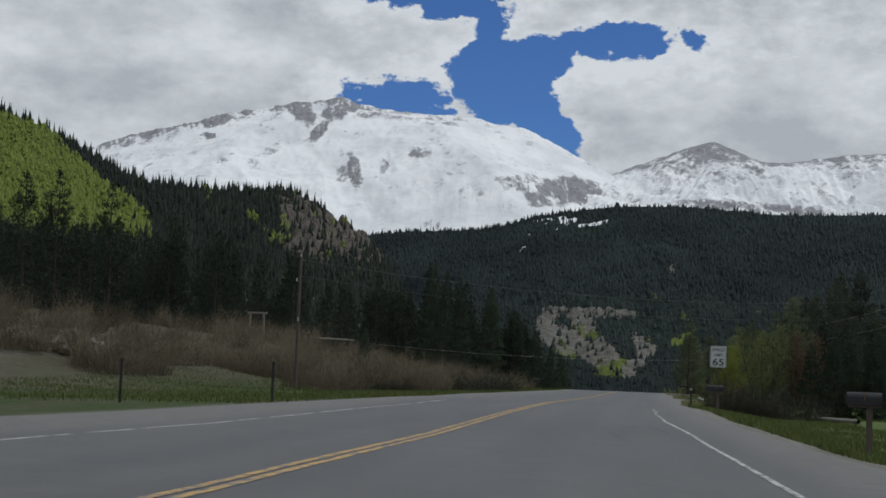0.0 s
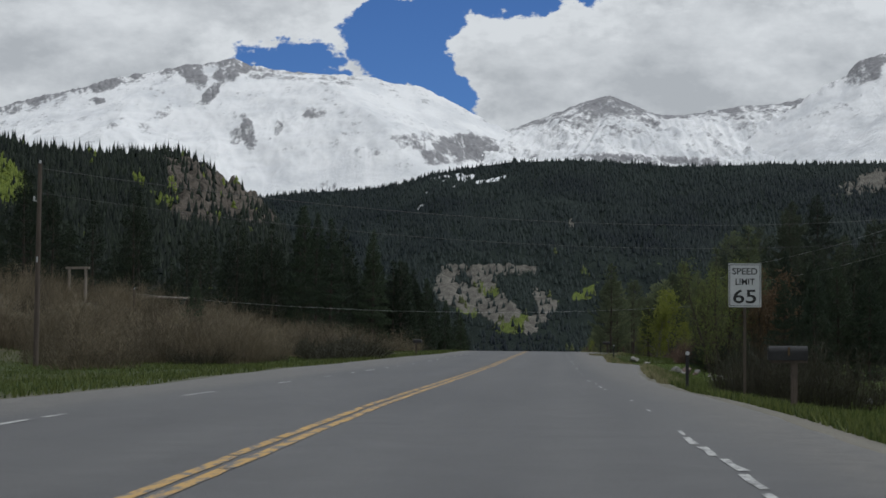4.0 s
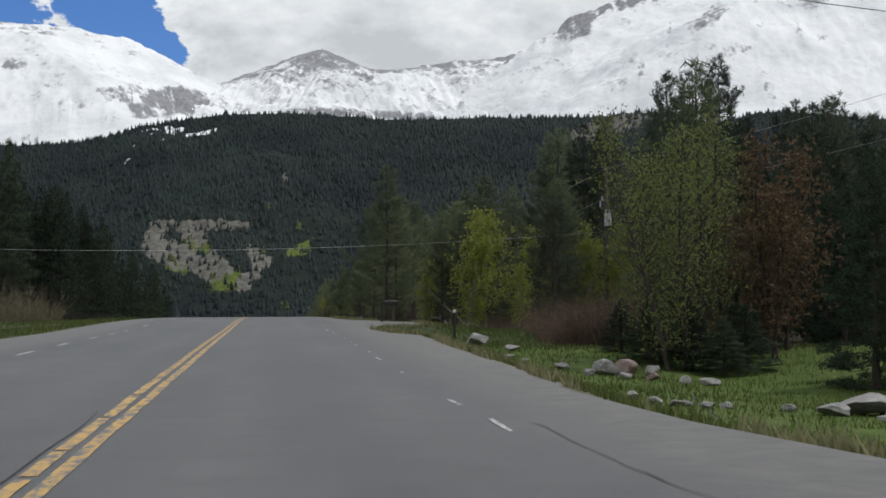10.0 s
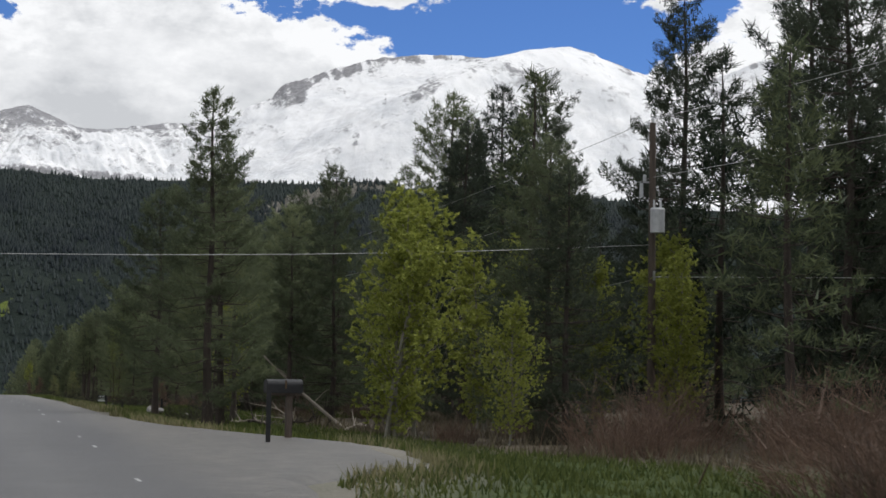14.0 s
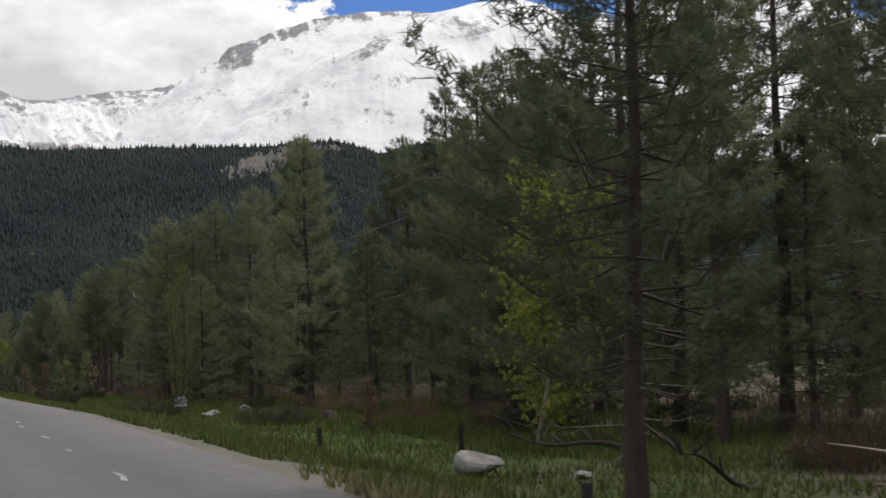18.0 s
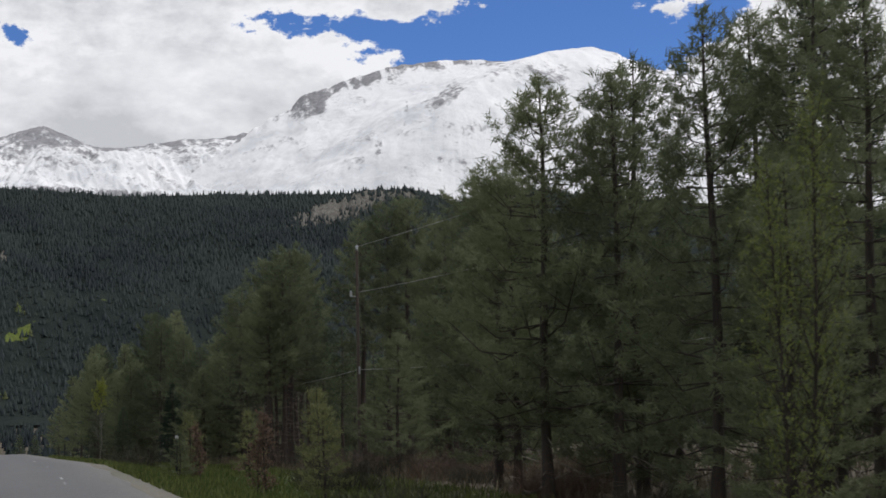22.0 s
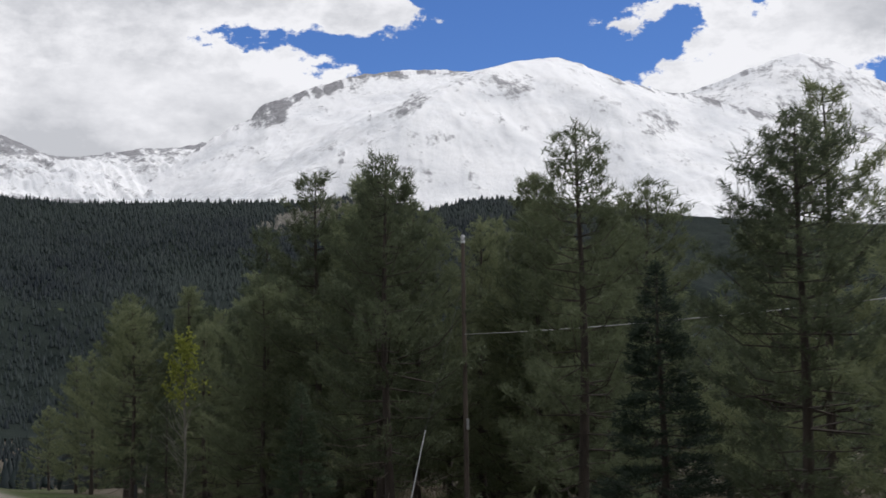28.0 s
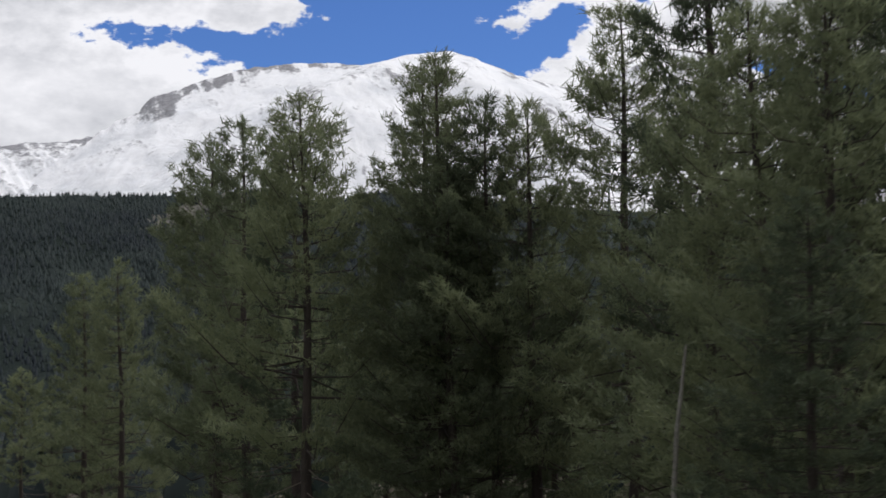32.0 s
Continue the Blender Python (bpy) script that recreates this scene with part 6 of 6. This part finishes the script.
for k, (x, y, w, h) in enumerate(((9.2, 83.0, 0.9, 0.7), (9.9, 83.6, 1.1, 0.8), (10.5, 83.2, 0.5, 0.8), (8.6, 82.4, 0.45, 0.35), (10.3, 82.3, 0.55, 0.4), (9.5, 82.0, 0.5, 0.4), (11.3, 82.8, 0.5, 0.35),
                                  (11.9, 82.6, 0.8, 0.35), (8.3, 84.9, 0.6, 0.4), (7.0, 86.2, 0.5, 0.2), (7.6, 86.6, 0.45, 0.2), (13.2, 74.8, 1.5, 0.95), (14.1, 75.2, 1.4, 1.0), (13.6, 73.8, 0.9, 0.7), (14.9, 74.4, 1.3, 0.8),
                                  (12.4, 74.2, 0.8, 0.5), (13.0, 72.9, 0.6, 0.35), (14.2, 72.8, 0.7, 0.4), (16.6, 74.0, 0.7, 0.5), (17.3, 74.6, 0.6, 0.4), (17.0, 73.2, 0.5, 0.3), (11.6, 77.0, 0.5, 0.3), (8.0, 98.6, 1.1, 0.8), (8.9, 96.5, 0.7, 0.4),
                                  (13.1, 44.7, 0.9, 0.3), (12.0, 46.0, 0.7, 0.25), (14.5, 45.2, 1.0, 0.3), (8.5, 153.3, 0.95, 0.6), (9.4, 151.9, 0.4, 0.2), (9.0, 178.5, 0.5, 0.3), (9.6, 181.0, 0.5, 0.3), (8.2, 184.0, 0.45, 0.25), (11.8, 176.0, 0.6, 0.3), (10.6, 22.4, 0.55, 0.35), (11.25, 55.6, 0.9, 0.6), (12.0, 57.0, 0.9, 0.65), (12.0, 46.5, 0.8, 0.3), (9.0, 77.2, 0.40, 0.28), (9.3, 76.7, 0.45, 0.28), (9.6, 77.1, 0.35, 0.22), (9.9, 76.6, 0.45, 0.28), (8.8, 78.3, 0.35, 0.40), (10.4, 77.1, 0.40, 0.22))):
    if k < 11:
        x, y = x + 1.2, y + 6.3
    elif k < 21:
        y, w, h = y + 2.2, w * 1.15, h * 0.95
    boulder(x, y, w * 0.70, w * 0.60, h * 0.68, k)

g4 = np.random.default_rng(44)
for k in range(46):
    x, y, w = -37.5 + 7 * g4.uniform(-1, 1), 43 + 9 * g4.uniform(-1, 1), 0.35 + 1.1 * g4.uniform() ** 2
    boulder(x, y, w, w * 0.8, w * 0.6, k, "grey-brown rock on the stony roadside bank")

# the low sign, pipe end and stump in the clearing
gz = foot(8.8, 181.9)
t = thing("for_sale_sign", pose(8.8, 181.9, gz, 0, 0, -12), "small black sale sign on wire legs in the grass", "sign")
bm = fresh()
box_bm(bm, -0.21, 0.21, -0.004, 0.004, 0.30, 0.64, 0.002)
bd = part("board", bm_mesh("board", bm, M_BLACK), t, "black board with white lettering")
for text, size, zz, wd in (("HOUSE", 0.10, 0.55, 0.29), ("FOR SALE", 0.10, 0.465, 0.35)):
    p = lettering(text, size, zz, bd, wd)
    p.data.materials[0] = M_SIGN
    p.name = "white_lettering"
bm = fresh()
box_bm(bm, -0.14, 0.13, -0.0062, -0.0045, 0.415, 0.440)
part("writing_bar", bm_mesh("writing_bar", bm, M_SIGN), bd, "small white line of writing")
bm = fresh()
box_bm(bm, -0.19, 0.19, -0.0062, -0.0045, 0.315, 0.395)
part("label_strip", bm_mesh("label_strip", bm, M_SIGN), bd, "blank pale strip")
for xx in (-0.19, 0.19):
    part("leg", mesh_from("leg", *tube([(xx, 0.009, -0.15), (xx, 0.009, 0.62)], [0.005, 0.005], 6), M_BLACK, True), t)
a = np.linspace(0, 2 * np.pi, 25)
pipe = thing("pipe_end", pose(10.8, 182.5, foot(10.8, 182.5) - 0.02, -24, 0, 10), "pale concrete pipe end lying in the grass", "pipe")
prof = np.stack([0.155 * np.cos(a), 0 * a, 0.17 + 0.135 * np.sin(a)], -1)
part("rim", mesh_from("rim", *tube(prof, 0.038 + 0.006 * np.sin(a * 5), 8), M_STONE, True), pipe)
part("body", mesh_from("body", *tube([(0, 0.02, 0.17), (0, 0.45, 0.13)], [0.15, 0.15], 20), M_STONE, True), pipe)
bm = fresh()
v = cyl(bm, 0, 0, -0.01, 0.01, 0.145, seg=20)
bmesh.ops.rotate(bm, verts=v, cent=(0, 0, 0), matrix=Matrix.Rotation(radians(90), 3, 'X'))
bmesh.ops.translate(bm, verts=v, vec=(0, 0.03, 0.17))
part("fill", bm_mesh("fill", bm, M_TIMBER), pipe, "grey-brown earth filling")
gz = foot(10.7, 171.4)
stump = new("stump", mesh_from("stump", *tube([(0, 0, -0.1), (0, 0, 0.05), (0.02, 0, 0.28), (0.02, 0, 0.3)], [0.26, 0.21, 0.18, 0.01], 14), M_BARK, True))
stump.matrix_basis = pose(10.7, 171.4, gz)
tagged(stump, "short dark tree stump in the clearing", "stump")


def deadwood(x, y, ln, turn, tilt, label, mat, seed=0):
    g = np.random.default_rng(seed)
    s = np.linspace(0, 1, 8)
    line = np.stack([ln * s, 0.1 * ln * np.sin(3 * s + seed), 0.06 * ln * np.sin(5 * s + seed)], -1)
    t = thing("fallen_branch", pose(x, y, foot(x, y) + 0.06, 0, -tilt, turn), label, "branch", "fallen branches")
    part("stem", mesh_from("stem", *tube(line, 0.035 * (1 - s) + 0.012, 7), mat, True), t)
    for _ in range(8):
        b = line[g.integers(2, 8)]
        v = np.array([g.uniform(0.1, 0.7), g.normal() * 0.6, abs(g.normal()) * 0.6]) * ln * 0.35
        part("twig", mesh_from("twig", *tube([b, b + v * 0.6, b + v], [0.025, 0.015, 0.005], 4), mat, True), t)
    return t


for k, (x, y, ln, tu, ti) in enumerate(((10.4, 141.5, 1.7, 150, 6), (9.6, 139.0, 2.4, 60, 3), (11.3, 143.4, 2.2, 20, 12), (12.4, 147.0, 3.0, 110, 8), (10.8, 149.6, 2.6, 200, 15), (13.0, 152.0, 3.0, 75, 4), (12.2, 139.2, 2.0, 10, 5),
                                       (11.6, 156.0, 2.4, 160, 10), (13.4, 196.0, 3.0, 130, 20), (11.5, 207.0, 2.6, 60, 14))):
    deadwood(x, y, ln * 0.62, tu, ti, "bleached grey fallen branch on the forest floor", M_TIMBER if k % 3 == 0 else M_BARK, k)

lean_log = thing("leaning_log", pose(12.7, 143.0, foot(12.7, 143.0)), "bleached dead trunk leaning between the pines", "dead tree")
part("stem", mesh_from("stem", *tube([(0.3, -0.3, -0.05), (-0.8, 0.8, 1.0), (-1.95, 2.0, 2.25)], [0.06, 0.05, 0.025], 8), M_TIMBER, True), lean_log)
for q, (u, v, w) in ((0.35, (0.5, 0.2, 0.5)), (0.5, (-0.6, -0.2, 0.25)), (0.62, (-0.4, 0.3, 0.5)), (0.75, (-0.5, -0.3, 0.1)), (0.88, (-0.3, 0.2, 0.35))):
    p = np.array([0.3 - 2.25 * q, -0.3 + 2.3 * q, -0.05 + 2.3 * q])
    part("twig", mesh_from("twig", *tube([p, p + np.array([u, v, w]) * 0.6, p + np.array([u, v, w * 0.8])], [0.018, 0.012, 0.004], 5), M_TIMBER, True), lean_log)

gz = foot(8.95, 300.7)
snag = new("dead_trunk", mesh_from("dead_trunk", *tube([(0, 0, -0.15), (0.06, 0, 0.9), (0.14, 0.02, 1.7), (0.27, 0.02, 2.5)], [0.034, 0.028, 0.022, 0.012], 9), M_BAREBARK, True))
snag.matrix_basis = pose(8.95, 300.7, gz)
tagged(snag, "thin pale dead trunk leaning among the pines", "dead tree")

# a pale pole lying on stubs beside the lawn
t = thing("lying_pole", pose(11.4, 22.3, foot(11.4, 22.3)), "long pale peeled pole lying along the lawn", "log")
part("stem", mesh_from("stem", *tube([(-0.05, 0.4, 0.22), (0.3, -4.5, 0.24), (0.75, -11.5, 0.26)], [0.075, 0.085, 0.095], 9), M_BAREBARK, True), t)
for q in (0.06, 0.5, 0.94):
    bm = fresh()
    cyl(bm, -0.05 + 0.8 * q, 0.4 - 11.9 * q, -0.35, 0.17, 0.07, 0.06, 8)
    part("stub", bm_mesh("stub", bm, M_POLE), t)

# the timber gate and rail on the rise to the left
gx0, gy0 = -44.0, 142.5
gz = foot(gx0, gy0)
hgt = max(2.4, 8.2 - gz)
t = thing("timber_gate", pose(gx0, gy0, gz, 0, 0, -18), "pale timber gateway frame above the willows", "gate")
for xx in (-0.95, 0.95):
    part("post", mesh_from("post", *tube([(xx, 0, -0.3), (xx, 0, hgt - 0.1)], [0.16, 0.14], 10), M_TIMBER, True), t)
bm = fresh()
box_bm(bm, -1.35, 1.35, -0.16, 0.16, hgt - 0.12, hgt + 0.12, 0.03)
part("beam", bm_mesh("beam", bm, M_TIMBER), t)
t = thing("log_rail", pose(-36.5, 150.0, foot(-36.5, 150.0)), "weathered log rail on short posts", "rail")
part("rail", mesh_from("rail", *tube([(-3.2, 0, 2.0), (3.2, 0, 1.9)], [0.14, 0.12], 10), M_TIMBER, True), t)
for xx in (-2.6, 2.6):
    part("post", mesh_from("post", *tube([(xx, 0.16, -1.4), (xx, 0.16, 2.0)], [0.13, 0.12], 10), M_POLE, True), t)

# a low weathered fence in front of the trees
t = thing("low_fence", pose(12.6, 229.5, foot(12.6, 229.5)), "low weathered board fence under the pines", "fence")
for k in range(5):
    yy = -4 + 2 * k
    bm = fresh()
    box_bm(bm, -0.06, 0.06, yy - 0.06, yy + 0.06, -0.4, 0.85, 0.012)
    part("post", bm_mesh("post", bm, M_POLE), t)
    if k in (0, 2, 3):
        for q in range(4):
            bm = fresh()
            box_bm(bm, -0.085, -0.062, yy + 0.08, yy + 1.92, 0.02 + 0.19 * q, 0.19 + 0.19 * q, 0.006)
            part("board", bm_mesh("board", bm, M_POLE), t)

# ---- thickets ----
SHRUBS = {}
for name, mat, lab, grp in (("willow_shrub", M_TAN, "bare tan willow thicket", "willows left of the road"), ("red_willow", M_DRY, "leafless reddish-brown willow thicket", "willows at the forest edge"),
                            ("sage_bush", M_SAGE, "low dark grey-green bush in the grass", "bushes beside the road")):
    made = []
    for i in range(3):
        v, f, cut = shrub(3.0, 3.4, 500 + i + len(lab), 300, 8)
        ga = np.random.default_rng(900 + i)
        arch = []
        for _ in range(9):
            u, ln = ga.uniform(0, 6.28), ga.uniform(1.4, 3.3)
            p0 = np.array([ga.normal() * 0.9, ga.normal() * 0.9, -0.05])
            o = np.array([math.cos(u), math.sin(u), 0])
            arch.append(tube([p0, p0 + o * 0.15 * ln + np.array([0, 0, 0.55 * ln]), p0 + o * 0.45 * ln + np.array([0, 0, 0.85 * ln]), p0 + o * 0.8 * ln + np.array([0, 0, 0.80 * ln])], [0.018, 0.014, 0.009, 0.003], 4))
        av, af = join(arch)
        af = np.concatenate([af[:, [0, 1, 2]], af[:, [0, 2, 3]]])
        if "willow" not in lab:
            av, af = av[:0], af[:0]
        sv, sf = join([(v[:cut], f[:cut // 3]), (av, af)])
        made.append((mesh_from("stem_clump", sv, sf, mat), mesh_from("brushwood", v[cut:], f[cut // 3:] - cut, mat)))
    SHRUBS[name] = made, lab, grp


def bush(name, x, y, h, w, k):
    meshes, lab, grp = SHRUBS[name]
    ob = thing(name, Matrix.Identity(4), lab, "shrub", grp)
    part("stem_clump", meshes[k % 3][0], ob)
    part("brushwood", meshes[k % 3][1], ob)
    ob.matrix_basis = Matrix.LocRotScale((x, y, foot(x, y)), Euler((0, 0, 2.1 * k)), (w / 3.4, w / 3.4, h / 3.0))
    return ob


g3 = np.random.default_rng(33)
for k in range(150):
    y = g3.uniform(30, 195)
    d = 12 + 44 * g3.uniform()
    lump = float(fbm(np.array([y / 9.0]), np.array([d / 9.0]), 61, 2)[0])
    if lump < -0.25:
        continue
    kind = "sage_bush" if lump < -0.05 or k % 7 == 0 else "willow_shrub"
    h = g3.uniform(0.8, 1.8) if kind == "sage_bush" else (2.4 + 1.4 * lump) * g3.uniform(0.75, 1.15)
    bush(kind, -float(left_edge(y)) - d + 6, y, h, g3.uniform(2.0, 4.6), k)
for k in range(64):
    y = g3.uniform(62, 150)
    bush("willow_shrub", -float(left_edge(y)) - 9 - 17 * g3.uniform(), y, g3.uniform(1.7, 2.7), g3.uniform(3.4, 5.2), k)
for k in range(26):
    y = g3.uniform(102, 127)
    x = 11.6 + (y - 102) * 0.10 + 7 * g3.uniform()
    bush("red_willow", x, y, g3.uniform(1.0, 2.2), g3.uniform(1.8, 3.6), k)
for k, (x, y, h, w) in enumerate(((7.0, 13.9, 1.35, 1.3), (6.8, 15.4, 1.5, 1.6), (7.3, 16.8, 1.6, 1.6), (7.0, 14.6, 1.5, 1.5), (7.9, 15.4, 1.7, 1.8), (8.9, 16.2, 1.5, 1.8), (8.2, 23, 1.4, 1.8), (9.4, 25, 1.6, 2.0), (10.6, 20, 1.5, 2.4), (-8.9, 69, 1.6, 4.6), (-9.6, 74, 1.6, 4.6), (-10.5, 78, 1.5, 4.0), (-11.5, 83, 1.4, 3.5), (-9.8, 88, 1.1, 3.0), (-13.0, 66, 1.2, 3.0), (-14.5, 58, 1.1, 2.6), (7.9, 138, 0.8, 1.6), (9.2, 170, 0.7, 1.5), (7.4, 178, 0.8, 1.6), (6.4, 196, 0.8, 1.4), (8.8, 211, 0.9, 1.6), (5.9, 226, 0.8, 1.4))):
    bush("sage_bush", x, y, h, w, k)
for k in range(30):
    y = g3.uniform(128, 250)
    bush("red_willow" if k % 3 else "sage_bush", float(right_edge(y)) + 7.5 + 4 * g3.uniform(), y, g3.uniform(0.5, 1.0), g3.uniform(0.9, 1.8), k)

# ---- grass ----


def blades(n, seed, place, hmin, hmax):
    g = np.random.default_rng(seed)
    x, y = place(g, n)
    z = ground_z(x, y)
    h = g.uniform(hmin, hmax, n)
    a = g.uniform(0, 6.28, n)
    w = 0.012 + 0.012 * g.uniform(size=n)
    lean = g.normal(size=(n, 2)) * 0.35 * h[:, None]
    p0 = np.stack([x - w * np.cos(a), y - w * np.sin(a), z - 0.02], -1)
    p1 = np.stack([x + w * np.cos(a), y + w * np.sin(a), z - 0.02], -1)
    p2 = np.stack([x + lean[:, 0], y + lean[:, 1], z + h], -1)
    v = np.stack([p0, p1, p2], 1).reshape(-1, 3)
    return v, np.arange(3 * n).reshape(-1, 3)


def verge(g, n):
    y = g.uniform(-60, 260, n)
    x = right_edge(y) + road_x(y) + 0.35 + np.where((y > 30) & (y < 105), 15, 7) * g.uniform(size=n) ** 1.4
    ok = fbm(x / 1.3, y / 1.3, 77, 3) > -0.35
    return x[ok], y[ok]


def fixed(fn):
    def run(g, n):
        x, y = fn(g, int(n * 2.6))
        return x[:n], y[:n]
    return run


def verge_left(g, n):
    y = g.uniform(-20, 150, n)
    x = -left_edge(y) - 0.3 - 20 * g.uniform(size=n) ** 1.3
    return x, y


stuff("grass", *blades(185000, 91, fixed(verge), 0.04, 0.17), M_GRASS, "short green and straw-coloured grass on the verge", "grass")
stuff("grass", *blades(70000, 92, fixed(verge_left), 0.04, 0.19), M_GRASS, "short rough grass on the verge", "grass")


def clearing(g, n):
    y = g.uniform(152, 200, n)
    x = right_edge(y) + 5.5 + 8 * g.uniform(size=n)
    return x, y


stuff("grass", *blades(45000, 94, fixed(clearing), 0.06, 0.22), M_GRASS, "green grass of the small clearing", "grass")


def edge_strip(g, n):
    y = g.uniform(20, 150, n)
    x = right_edge(y) + 0.1 + 0.9 * g.uniform(size=n) ** 2
    ok = fbm(x / 0.9, y / 1.6, 79, 3) > -0.05
    return x[ok], y[ok]


stuff("grass", *blades(7000, 95, fixed(edge_strip), 0.07, 0.22), M_STRAW, "dry straw-coloured grass along the paving", "grass")


def floor_right(g, n):
    y = g.uniform(118, 330, n)
    x = right_edge(y) + 7.0 + 16 * g.uniform(size=n) ** 1.2
    ok = (fbm(x / 1.8, y / 1.8, 78, 3) > -0.1) & ((y < 150) | (y > 200) | (x > 16.5))
    return x[ok], y[ok]


stuff("undergrowth", *blades(40000, 93, fixed(floor_right), 0.10, 0.45), M_BRUSH, "dry brown undergrowth on the forest floor", "undergrowth")
